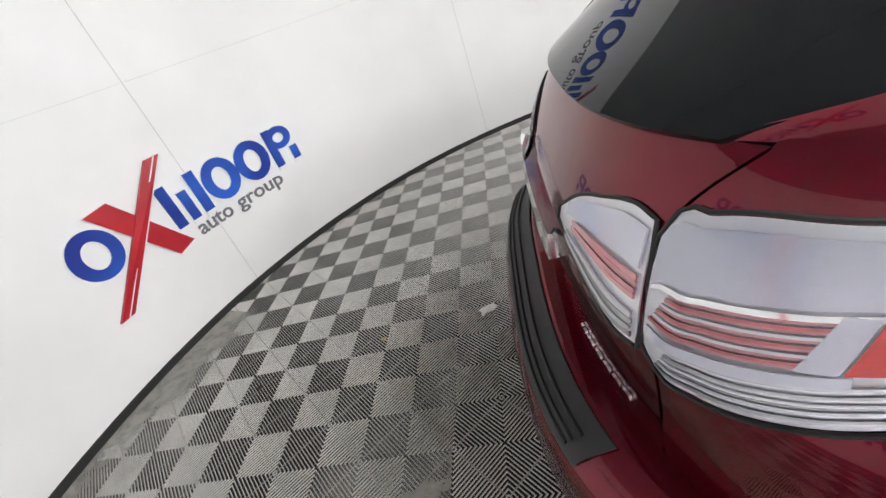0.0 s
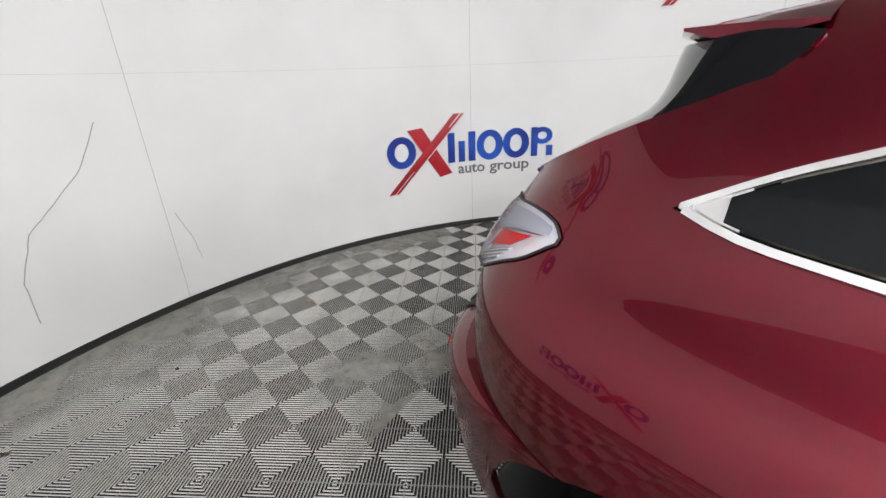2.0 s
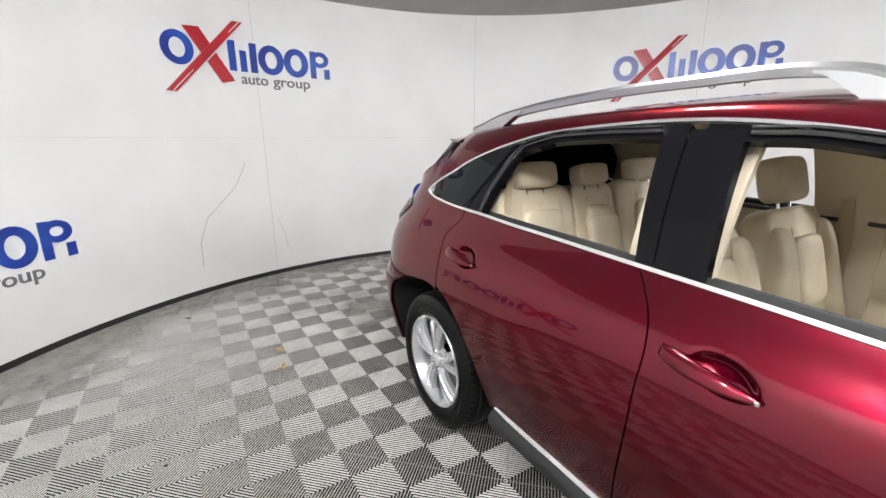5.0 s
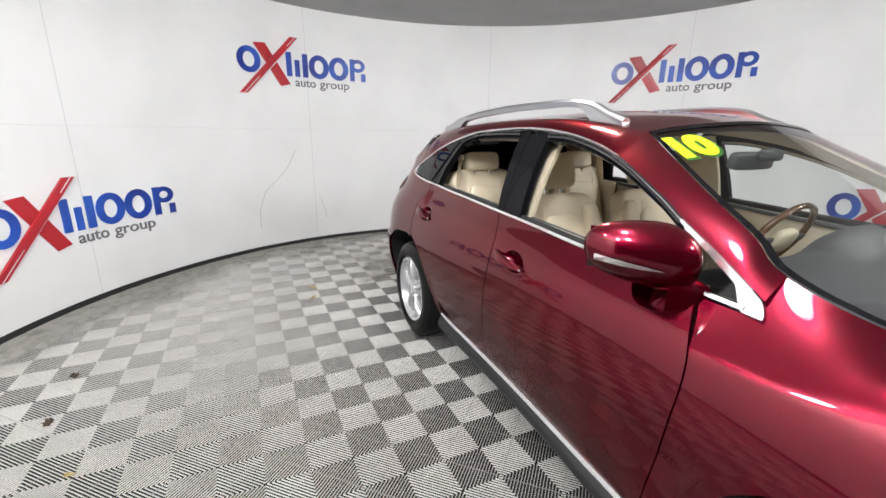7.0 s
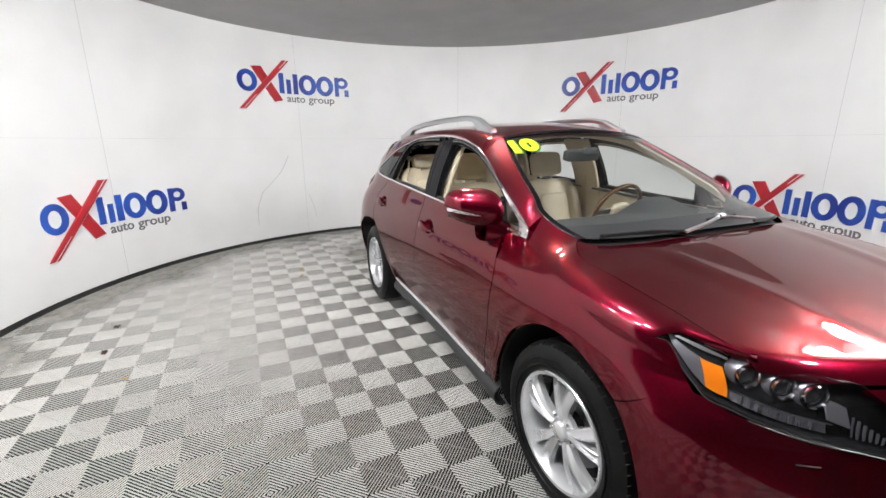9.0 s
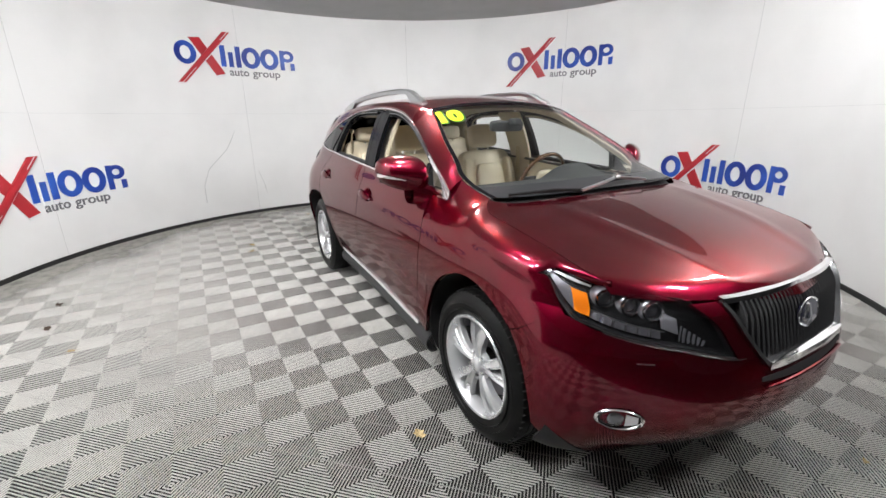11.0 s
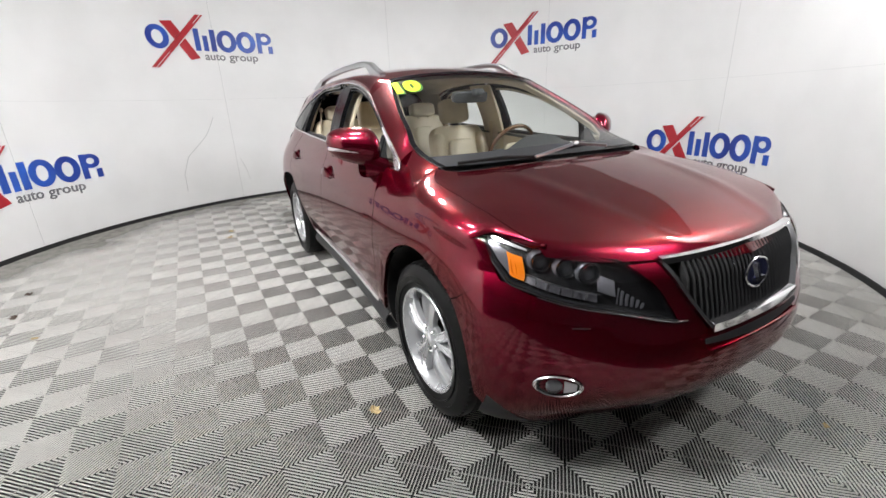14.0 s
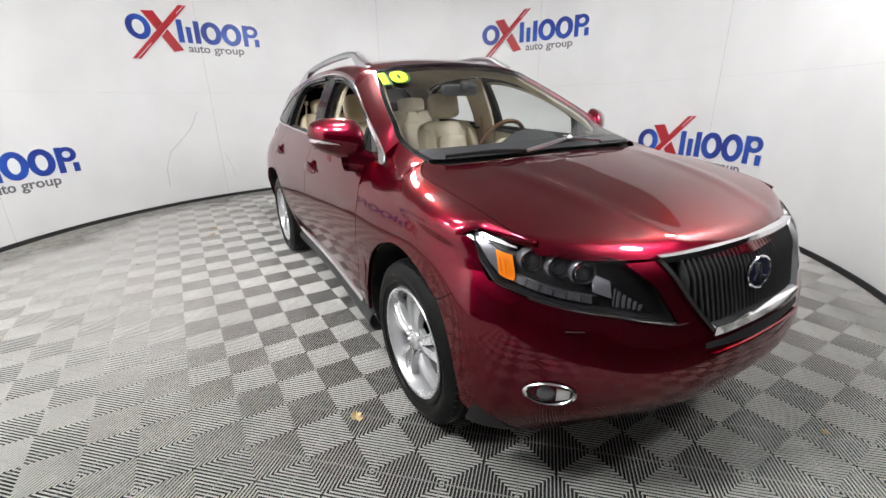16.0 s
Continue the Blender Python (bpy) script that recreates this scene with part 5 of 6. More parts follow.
for name, z, mat, prof in (("grille_top", 0.902, M_CHROME, [(-0.014, -0.012), (0.014, -0.012), (0.010, 0.010), (-0.010, 0.010)]), ("grille_bottom", 0.676, M_CHROME, [(-0.022, -0.02), (0.020, -0.02), (0.016, 0.010), (-0.014, 0.014)])):
    bm = bmesh.new()
    s0 = GRILLE_EDGE(z)
    pts = [flank(body(mix(s0, 2.80, k / 14), z, None, 0.004), -1) for k in range(15)]
    pts += [Vector((p.x, -p.y, p.z)) for p in reversed(pts[:-1])]
    sweep(bm, pts, prof, ups=Vector((1, 0, 0.1)))
    part(name, bm, mat, grille, "bright chrome grille bar")
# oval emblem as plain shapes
m = pose(X_FRONT(0.80) + 0.012, 0, 0.805, 0, -8, 0)
bm = bmesh.new()
sweep(bm, [Vector((0.0, 0.073 * math.cos(a), 0.052 * math.sin(a))) for a in [2 * math.pi * k / 40 for k in range(40)]], circle(0.0045, 8), ups=Vector((1, 0, 0)), closed=True)
emblem = part("emblem_ring", bm, M_CHROME, grille, "chrome oval ring", at=m)
bm = bmesh.new()
lathe(bm, [(0.001, 0.002), (0.052, 0.002), (0.054, -0.006)], "x", 32)
bmesh.ops.scale(bm, vec=(1, 1.33, 0.94), verts=bm.verts)
part("emblem_disc", bm, material("emblem_blue", (0.01, 0.012, 0.04), 0.1, 0.0, Coat_Weight=1.0), emblem, "dark blue disc")
bm = bmesh.new()
box(bm, 0.002, -0.028, -0.030, 0.010, 0.040, -0.018)
box(bm, 0.002, -0.012, -0.026, 0.010, 0.000, 0.040, pose(0, 0, 0, 18, 0, 0))
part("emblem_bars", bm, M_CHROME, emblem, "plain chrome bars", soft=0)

# dark lining under the skin, so that no joint shows through
bm = bmesh.new()
for side in (-1, 1):
    def tub(u, v):
        x = mix(-0.92, 0.92, u)
        return Vector((x, side * mix(0.78, 0.80, v), mix(0.20, 0.62, v)))
    grid(bm, tub, 4, 2)
box(bm, -2.1, -0.66, 0.19, 1.80, 0.66, 0.23)
box(bm, 1.03, -0.56, 0.23, 1.95, 0.56, 0.86)
box(bm, -2.2, -0.55, 0.23, -1.80, 0.55, 0.70)
part("underbody", bm, M_DARK, car, "black underbody", soft=0)
for side in (-1, 1):
    for cx in (-AXLE, AXLE):
        bm = bmesh.new()
        def liner(u, v, flat):
            a = math.pi * mix(-0.14, 1.14, u)
            outer = math.cos(a) * cx > 0
            reach = (NOSE_ARCH if cx > 0 else 0.366) if outer else ARCH_A - 0.004
            run = math.cos(a) if math.sin(a) > 0 else math.copysign(1, math.cos(a))
            z = max(HUB_Z + (ARCH_B - 0.004) * math.sin(a), 0.215)
            p = body_x(cx + reach * run, z) if cx > 0 else body(cx + reach * run, z, X_BUMP)
            if flat:
                return Vector((mix(cx, p.x, v), side * 0.58, mix(HUB_Z, z, v)))
            return Vector((p.x, side * mix(0.58, p.y - 0.022, v), z))
        grid(bm, lambda u, v: liner(u, v, False), 40, 3)
        grid(bm, lambda u, v: liner(u, v, True), 40, 2)
        part("wheel_arch_liner", bm, M_DARK, car, "black wheel arch liner", thick=0.004)

# ---- wheels ----
def wheel(at):
    """A wheel with its outer face towards +y."""
    hub = empty("wheel", at)
    hub.parent = car
    tagged(hub, "silver multi-spoke alloy wheel with black tyre")
    R, RI, W = 0.370, 0.246, 0.118
    bm = bmesh.new()
    prof = [(RI - 0.012, -W + 0.02), (RI + 0.03, -W), (R - 0.05, -W - 0.002), (R - 0.014, -W + 0.018), (R - 0.002, -W + 0.045), (R, 0.0), (R - 0.002, W - 0.045), (R - 0.014, W - 0.018), (R - 0.050, W + 0.003), (RI + 0.055, W + 0.004), (RI + 0.022, W - 0.004), (RI + 0.006, W - 0.012), (RI - 0.006, W - 0.022)]
    lathe(bm, prof, n=72)
    tyre = part("tyre", bm, M_TYRE, hub, "black rubber tyre", soft=35)
    for r in (RI + 0.034, R - 0.062):
        bm = bmesh.new()
        lathe(bm, [(r - 0.004, W - 0.002), (r - 0.002, W + 0.0055), (r + 0.002, W + 0.0055), (r + 0.004, W - 0.002)], n=72)
        part("side_wall_bead", bm, M_TYRE, tyre)
    for y in (-0.055, -0.02, 0.02, 0.055):
        bm = bmesh.new()
        lathe(bm, [(R - 0.004, y - 0.004), (R + 0.0015, y - 0.003), (R + 0.0015, y + 0.003), (R - 0.004, y + 0.004)], n=72)
        part("tread_groove", bm, M_DARK, tyre)
    bm = bmesh.new()
    for k in range(60):
        a = 2 * math.pi * k / 60
        box(bm, -0.002, W - 0.048, R - 0.020, 0.002, W - 0.016, R - 0.0075, Matrix.Rotation(a, 4, "Y"))
    tagged(part("tread_sipe", bm, M_DARK, tyre, soft=0), kind="stuff")
    bm = bmesh.new()
    lathe(bm, [(RI - 0.004, W - 0.022), (RI + 0.006, W - 0.010), (RI + 0.002, W - 0.004), (RI - 0.010, W - 0.006), (RI - 0.018, W - 0.024), (RI - 0.026, W - 0.07), (RI - 0.03, -W + 0.03)], n=72)
    part("rim", bm, M_RIM, hub, "bright alloy rim")
    bm = bmesh.new()
    lathe(bm, [(0.0005, -0.02), (RI - 0.03, -0.02)], n=48)
    part("wheel_back", bm, M_DARK, hub)
    bm = bmesh.new()
    lathe(bm, [(0.07, 0.015), (0.165, 0.015), (0.168, 0.0)], n=48)
    part("brake_disc", bm, M_STEEL, hub, "dull steel brake disc")
    for k in range(5):
        # each of the five arms splits in two broad fluted blades
        for d in (-1, 1):
            bm = bmesh.new()
            a0 = 2 * math.pi * k / 5 + math.pi / 2
            rows = []
            for i in range(9):
                t = i / 8
                r = mix(0.045, RI - 0.012, t)
                a = a0 + d * mix(0.16, 0.235, t ** 0.8)
                half = mix(0.016, 0.029, t)
                y = W - 0.030 + 0.012 * math.sin(math.pi * t) - 0.006 * t
                c, s = math.cos(a), math.sin(a)
                row = []
                for e, dy in ((-1, -0.032), (-0.95, 0.000), (-0.78, 0.006), (-0.60, -0.002), (0.55, -0.011), (0.74, -0.003), (0.92, -0.006), (1, -0.032)):
                    row.append(bm.verts.new((r * c - e * d * half * s, y + dy, r * s + e * d * half * c)))
                rows.append(row)
            for i in range(8):
                for j in range(7):
                    bm.faces.new((rows[i][j], rows[i][j + 1], rows[i + 1][j + 1], rows[i + 1][j])[::d])
            part("spoke", bm, M_RIM, hub, thick=0.012, soft=25)
        bm = bmesh.new()
        a = 2 * math.pi * (k + 0.5) / 5 + math.pi / 2
        lathe(bm, [(0.011, W - 0.042), (0.011, W - 0.028), (0.008, W - 0.022), (0.001, W - 0.021)], n=8)
        bmesh.ops.translate(bm, verts=bm.verts, vec=(0.057 * math.cos(a), 0, 0.057 * math.sin(a)))
        part("wheel_nut", bm, M_CHROME, hub)
    bm = bmesh.new()
    lathe(bm, [(0.082, W - 0.06), (0.080, W - 0.040), (0.060, W - 0.034), (0.040, W - 0.034), (0.036, W - 0.018), (0.030, W - 0.014), (0.001, W - 0.013)], n=40)
    part("hub_cap", bm, M_RIM, hub, "silver centre cap")
    return hub


w0 = wheel(pose(AXLE, -0.785, HUB_Z, 0, 0, 180))
copy_thing(w0, pose(-AXLE, -0.785, HUB_Z, 0, 0, 180))
copy_thing(w0, pose(AXLE, 0.785, HUB_Z))
copy_thing(w0, pose(-AXLE, 0.785, HUB_Z))

# ---- cowl, wipers ----
bm = bmesh.new()
grid(bm, lambda u, v: Vector((mix(HOOD_BACK(abs(mix(-1, 1, u))) + 0.015, screen(0.02, mix(-1, 1, u)).x - 0.01, v), mix(-1, 1, u) * 0.66, mix(1.098, screen(0.0, mix(-1, 1, u)).z - 0.004, v))), 30, 3)
part("cowl", bm, M_PLASTIC, car, "black plastic cowl", thick=0.01)
def wiper(points, arm_mat, label):
    path = strip_path([Vector(p) for p in points], 6)
    bm = bmesh.new()
    sweep(bm, path, [(-0.006, -0.004), (0.006, -0.004), (0.003, 0.007), (-0.003, 0.007)], ups=Vector((0.5, 0, 1)))
    arm = part("wiper", bm, arm_mat, car, label)
    bm = bmesh.new()
    sweep(bm, [p - Vector((0.004, 0, 0.012)) for p in path], circle(0.005, 6), ups=Vector((0.5, 0, 1)))
    part("wiper_blade", bm, M_RUBBER, arm, "black wiper blade")
    return arm


def on_screen(u, y, lift):
    return screen(u, clamp(y / EDGE_Y(u), -1, 1)) + Vector((0.6, 0, 0.8)) * lift


wiper([on_screen(0.006, -0.62, 0.012), on_screen(0.012, -0.40, 0.016), on_screen(-0.012, -0.20, 0.012)], M_RUBBER, "black wiper lying at the foot of the windscreen")
long_arm = wiper([on_screen(0.034, -0.02, 0.016), on_screen(0.040, 0.10, 0.018), on_screen(0.046, 0.22, 0.014)], M_RUBBER, "wiper raised slightly over the cowl")
bm = bmesh.new()
rod = [(-0.008, -0.004), (0.008, -0.004), (0.005, 0.007), (-0.005, 0.007)]
sweep(bm, strip_path([on_screen(-0.030, -0.255, 0.026), on_screen(0.010, -0.09, 0.030), on_screen(0.034, 0.055, 0.032)], 6), rod, ups=Vector((0.5, 0, 1)))
sweep(bm, strip_path([on_screen(0.034, 0.055, 0.032), on_screen(0.020, 0.14, 0.030), on_screen(0.006, 0.25, 0.024)], 6), rod, ups=Vector((0.5, 0, 1)))
part("wiper_arm", bm, M_SATIN, long_arm, "dull silver wiper arm")
bm = bmesh.new()
box(bm, -0.014, -0.022, -0.006, 0.014, 0.022, 0.012, Matrix.Translation(on_screen(0.034, 0.055, 0.034)))
part("wiper_joint", bm, M_CHROME, long_arm, "bright wiper joint", bevel=0.004)
bm = bmesh.new()
sweep(bm, strip_path([on_screen(0.004, 0.25, 0.014), on_screen(0.004, 0.40, 0.014), on_screen(0.006, 0.54, 0.010)], 6), circle(0.006, 6), ups=Vector((0.5, 0, 1)))
part("wiper_link", bm, M_RUBBER, long_arm, "black wiper link")
# black band along the top and edges of the screen
bm = bmesh.new()
grid(bm, lambda u, v: screen(mix(0.975, 1.0, v), mix(-1, 1, u)) + Vector((0.002, 0, 0.002)), 32, 2)
for w0_, w1_ in ((-1.0, -0.968), (0.968, 1.0)):
    grid(bm, lambda u, v: screen(u, mix(w0_, w1_, v)) + Vector((0.002, 0, 0.002)), 20, 2)
part("screen_band", bm, M_BLACKGLOSS, windscreen, "black enamel edge of the windscreen")
bm = bmesh.new()
grid(bm, lambda u, v: screen(mix(0.0, 0.077, v), mix(-0.968, 0.968, u)) + Vector((0.002, 0, 0.002)), 32, 3)
part("screen_foot_band", bm, M_FRIT, windscreen, "dark grey band along the foot of the windscreen")
# inner wall under the edge of the screen
for side in (-1, 1):
    def foot(u, v):
        e = screen_edge(mix(0.0, 0.205, u))
        return Vector((e.x - 0.012, mix(e.y - 0.006, 0.692, v), mix(e.z - 0.008, 1.085, v)))
    sheet("pillar_foot_cover", foot, 12, 3, M_PLASTIC, side=side, thick=0.006, label="black cover at the foot of the windscreen pillar")
# year figures on the screen
def figures(fat):
    cu = bpy.data.curves.new("figures", "FONT")
    cu.body, cu.size, cu.extrude, cu.offset = "10", 0.175, 0.0006, fat
    cu.align_x = "CENTER"
    tmp = new("figures", cu)
    bpy.context.view_layer.update()
    out = bpy.data.meshes.new_from_object(tmp.evaluated_get(bpy.context.evaluated_depsgraph_get()))
    bpy.data.objects.remove(tmp)
    return out


me = figures(0.011)
me.materials.append(material("sticker_yellow", (0.62, 0.95, 0.01), 0.5))
STICK_U, STICK_W = 0.84, -0.885
o = screen(STICK_U, STICK_W)
ux = (screen(STICK_U, STICK_W + 0.12) - screen(STICK_U, STICK_W - 0.12)).normalized()
uz = (screen(STICK_U + 0.1, STICK_W) - screen(STICK_U - 0.1, STICK_W)).normalized()
un = ux.cross(uz).normalized()
uz = un.cross(ux)
st = new("year_sticker", me)
st.matrix_basis = Matrix.Translation(o + ux * 0.006 + un * 0.014 - uz * 0.064) @ Matrix((ux, uz, un)).transposed().to_4x4()
tagged(st, "bright yellow-green year figures stuck on the windscreen", "sticker")
me = figures(0.017)
me.materials.append(material("sticker_green", (0.02, 0.10, 0.012), 0.5))
edge = new("outline", me)
edge.parent = st
edge.matrix_basis = pose(0.006, -0.005, -0.0022)
tagged(edge, "dark green outline")

# ---- cabin ----
bump(M_BEIGE, 220.0, 0.12, 0.001)
noise_colour(M_BEIGE, (0.60, 0.52, 0.38), (0.70, 0.62, 0.47), 5.0)
noise_colour(M_TRIM, (0.58, 0.50, 0.37), (0.66, 0.58, 0.44), 3.0)
M_DASH = material("dark_dashboard", (0.055, 0.058, 0.060), 0.55)
bump(M_DASH, 300.0, 0.2, 0.001)
M_CARPET = material("cream_carpet", (0.30, 0.25, 0.18), 0.95)
bump(M_CARPET, 150.0, 0.5, 0.003)
M_WOOD = material("dark_wood", (0.10, 0.045, 0.018), 0.25, 0.0, Coat_Weight=1.0)
M_BELT = material("cream_belt", (0.48, 0.40, 0.27), 0.7)


def pillow(size, at, bm=None, power=0.30, n=22, m=14, crown=0.0):
    """A rounded block, as cushions are."""
    own = bm or bmesh.new()

    def s(v, p):
        return math.copysign(abs(v) ** p, v)

    def f(u, v):
        a, b = 2 * math.pi * u, math.pi * (v - 0.5)
        cb = s(math.cos(b), power)
        p = Vector((size[0] / 2 * cb * s(math.cos(a), power), size[1] / 2 * cb * s(math.sin(a), power), size[2] / 2 * s(math.sin(b), power)))
        p.x += crown * (1 - (2 * p.y / size[1]) ** 2) * (1 if p.x > 0 else 0)
        return at @ p

    grid(own, f, n, m, close_u=True)
    return own


def seat(name, x, y, width, label, posts=True, low=0.60):
    top = empty(name, pose(x, y, 0))
    top.parent = car
    tagged(top, label)
    part("cushion", pillow((0.52, width, 0.17), pose(0.24, 0, low - 0.02, 0, -6, 0)), M_BEIGE, top, soft=80)
    back = part("backrest", pillow((0.15, width, 0.64), pose(-0.10, 0, low + 0.30, 0, -14, 0), crown=-0.02), M_BEIGE, top, soft=80)
    for d in (-1, 1) if low < 0.65 else ():
        part("bolster", pillow((0.17, 0.10, 0.56), pose(-0.065, d * (width / 2 - 0.045), low + 0.28, 0, -14, d * 14), power=0.45), M_BEIGE, back, soft=80)
    part("back_panel", pillow((0.05, width * 0.52, 0.30), pose(-0.036, 0, low + 0.36, 0, -14, 0), power=0.4), M_BEIGE, back, soft=80)
    for d in (-1, 1):
        bm = bmesh.new()
        sweep(bm, [(0.028, d * width * 0.265, low + 0.10), (-0.02, d * width * 0.265, low + 0.34), (-0.075, d * width * 0.255, low + 0.55)], circle(0.003, 6), ups=Vector((1, 0, 0)))
        part("seam", bm, M_TRIM, back)
    return top


def headrest(top, x, z, width, height, tilt=-14):
    hr = part("headrest", pillow((0.12, width, height), pose(x, 0, z, 0, tilt, 0), power=0.42), M_BEIGE, top, "cream leather headrest", soft=80)
    for d in (-1, 1):
        bm = bmesh.new()
        sweep(bm, [(x + 0.035, d * 0.055, z - height / 2 - 0.09), (x + 0.015, d * 0.055, z - height / 2 + 0.03)], circle(0.007, 8), ups=Vector((1, 0, 0)))
        part("headrest_post", bm, M_CHROME, hr, "chrome post")


for y in (-0.37, 0.37):
    s = seat("front_seat", -0.24, y, 0.52, "cream leather front seat")
    headrest(s, -0.19, 1.335, 0.27, 0.20)
for y, w in ((-0.43, 0.50), (0.43, 0.50)):
    s = seat("rear_seat", -1.02, y, w, "cream leather rear seat", low=0.68)
    headrest(s, -0.145, 1.345, 0.27, 0.13)
s = seat("rear_middle_seat", -1.04, 0.0, 0.34, "cream leather middle rear seat", low=0.67)
headrest(s, -0.145, 1.33, 0.22, 0.115)
part("armrest", pillow((0.06, 0.22, 0.26), pose(0.0, 0, 1.0, 0, -14, 0), power=0.4), M_BEIGE, s, "folded centre armrest", soft=80)

bm = bmesh.new()
box(bm, -1.75, -0.74, 0.36, 0.95, 0.74, 0.40)
part("cabin_floor", bm, M_CARPET, car, "cream carpet", soft=0)
bm = bmesh.new()
box(bm, -1.62, -0.70, 0.40, -1.30, 0.70, 1.12)
part("cargo_cover", bm, M_DASH, car, "dark load cover", bevel=0.03)
# headliner
bm = bmesh.new()
grid(bm, lambda u, v: roof_skin(v * 0.985, mix(1, -1, u) * 0.985) - Vector((0, 0, 0.045)), 20, 30)
part("headliner", bm, M_TRIM, car, "cream headliner")
for side in (-1, 1):
    # inner faces of pillars and doors
    sheet("pillar_trim", lambda u, v: pillar_skin(mix(0.20, 0.985, u), mix(0.1, 0.95, v)) - Vector((0.0, 0.045, 0.02)), 60, 6, M_TRIM, side=side, thick=0.01, label="cream pillar trim")
    for owner, x0, x1 in ((PANELS["front_door", side], -0.20, 0.78), (PANELS["rear_door", side], -0.97, -0.30)):
        def card(u, v):
            x = mix(x0, x1, u)
            z = mix(0.42, BELT(x) - 0.004, v)
            return Vector((x, mix(0.74, 0.735, v) - 0.02 * math.sin(math.pi * v) + 0.03 * math.exp(-((v - 0.5) / 0.06) ** 2), z))
        sheet("door_card", card, 14, 26, M_TRIM, owner, side, 0.02, "cream door card")
        bm = bmesh.new()
        sweep(bm, [Vector((x, side * 0.70, BELT(x) - 0.012)) for x in [mix(x0, x1, k / 12) for k in range(13)]], circle(0.016, 8, 1.1, 0.8))
        part("door_top_roll", bm, M_DASH, owner, "dark soft door top")
        part("door_armrest", pillow(((x1 - x0) * 0.62, 0.08, 0.06), pose((x0 + x1) / 2, side * 0.69, 0.80), power=0.5), M_BEIGE, owner, "cream armrest", soft=80)
    def side_trim(u, v):
        x = mix(-1.50, -0.96, u)
        return Vector((x, 0.715 - 0.03 * v, mix(0.45, BELT(x) - 0.004, v)))
    sheet("rear_side_trim", side_trim, 8, 8, M_TRIM, side=side, thick=0.02, label="cream side trim beside the rear bench")
    def b_trim(u, v):
        z = mix(0.45, 1.54, v)
        return Vector((mix(-0.37, mix(-0.15, -0.09, v), u) - 0.04 * v, (pane_y(max(z, 1.12)) if z > 1.12 else 0.80) - 0.085, z))
    sheet("b_pillar_trim", b_trim, 4, 16, M_TRIM, side=side, thick=0.02, label="cream middle pillar trim")
    def c_trim(u, v):
        z = mix(1.12, 1.50, v)
        return Vector((mix(mix(-1.62, -1.45, v), mix(-1.16, -1.10, v), u), pane_y(z) - 0.05, z))
    sheet("rear_pillar_trim", c_trim, 6, 10, M_TRIM, side=side, thick=0.02, label="cream rear pillar trim")
    for path in ([(-0.28, 0.655, 1.42), (-0.27, 0.665, 1.10), (-0.25, 0.70, 0.62)], [(-1.10, 0.62, 1.38), (-1.09, 0.655, 1.10), (-1.04, 0.66, 0.86)]):
        bm = bmesh.new()
        sweep(bm, [Vector((x, side * y, z)) for x, y, z in path], [(-0.024, -0.001), (0.024, -0.001), (0.024, 0.001), (-0.024, 0.001)], ups=Vector((0, -side, 0)))
        belt = part("seat_belt", bm, M_BELT, car, "cream seat belt", soft=0)
        bm = bmesh.new()
        p = path[0]
        box(bm, p[0] - 0.03, side * p[1] - 0.012, p[2] - 0.015, p[0] + 0.03, side * p[1] + 0.012, p[2] + 0.02)
        part("belt_anchor", bm, M_TRIM, belt, bevel=0.006)
# dashboard
DASH = [(1.30, 1.095), (1.12, 1.112), (0.92, 1.122), (0.70, 1.106), (0.60, 1.068), (0.55, 1.01), (0.54, 0.93), (0.62, 0.80), (0.68, 0.60)]
bm = bmesh.new()
def dash(u, v):
    y = mix(-0.70, 0.70, u)
    k = v * (len(DASH) - 1)
    i = min(int(k), len(DASH) - 2)
    x, z = mix(DASH[i][0], DASH[i + 1][0], k - i), mix(DASH[i][1], DASH[i + 1][1], k - i)
    hood_ = 0.088 * math.exp(-((y - 0.37) / 0.21) ** 4) * math.exp(-((x - 0.68) / 0.14) ** 2)
    return Vector((x - 0.05 * (y / 0.7) ** 2, y, z + hood_ - 0.012 * (y / 0.7) ** 2))
grid(bm, dash, 30, 32)
part("dashboard", bm, M_DASH, car, "dark grey soft dashboard", thick=0.02)
bm = bmesh.new()
grid(bm, lambda u, v: Vector((mix(0.538, 0.58, v), mix(-0.68, 0.10, u), mix(0.93, 0.885, v))), 10, 2)
part("dash_trim", bm, M_WOOD, car, "glossy dark wood dash trim", thick=0.01)
part("centre_console", pillow((0.85, 0.22, 0.40), pose(0.28, 0, 0.56), power=0.25), M_BEIGE, car, "cream centre console", soft=60)
# steering wheel
bm = bmesh.new()
m = pose(0.385, 0.37, 1.065, 0, 26, 0)
sweep(bm, [Vector((0, 0.190 * math.cos(a), 0.190 * math.sin(a))) for a in [2 * math.pi * k / 40 for k in range(40)]], circle(0.0155, 10), ups=Vector((1, 0, 0)), closed=True)
wheel_rim = part("steering_wheel", bm, M_WOOD, car, "wood and leather steering wheel", at=m, soft=80)
bm = pillow((0.05, 0.16, 0.13), pose(0.02, 0, 0), power=0.6)
part("wheel_boss", bm, M_BEIGE, wheel_rim, "cream wheel boss", soft=80)
for a in (0, 180, 270):
    bm = bmesh.new()
    box(bm, 0.005, 0.05, -0.018, 0.022, 0.185, 0.018, pose(0, 0, 0, a, 0, 0))
    part("wheel_spoke", bm, M_DASH, wheel_rim, bevel=0.004)
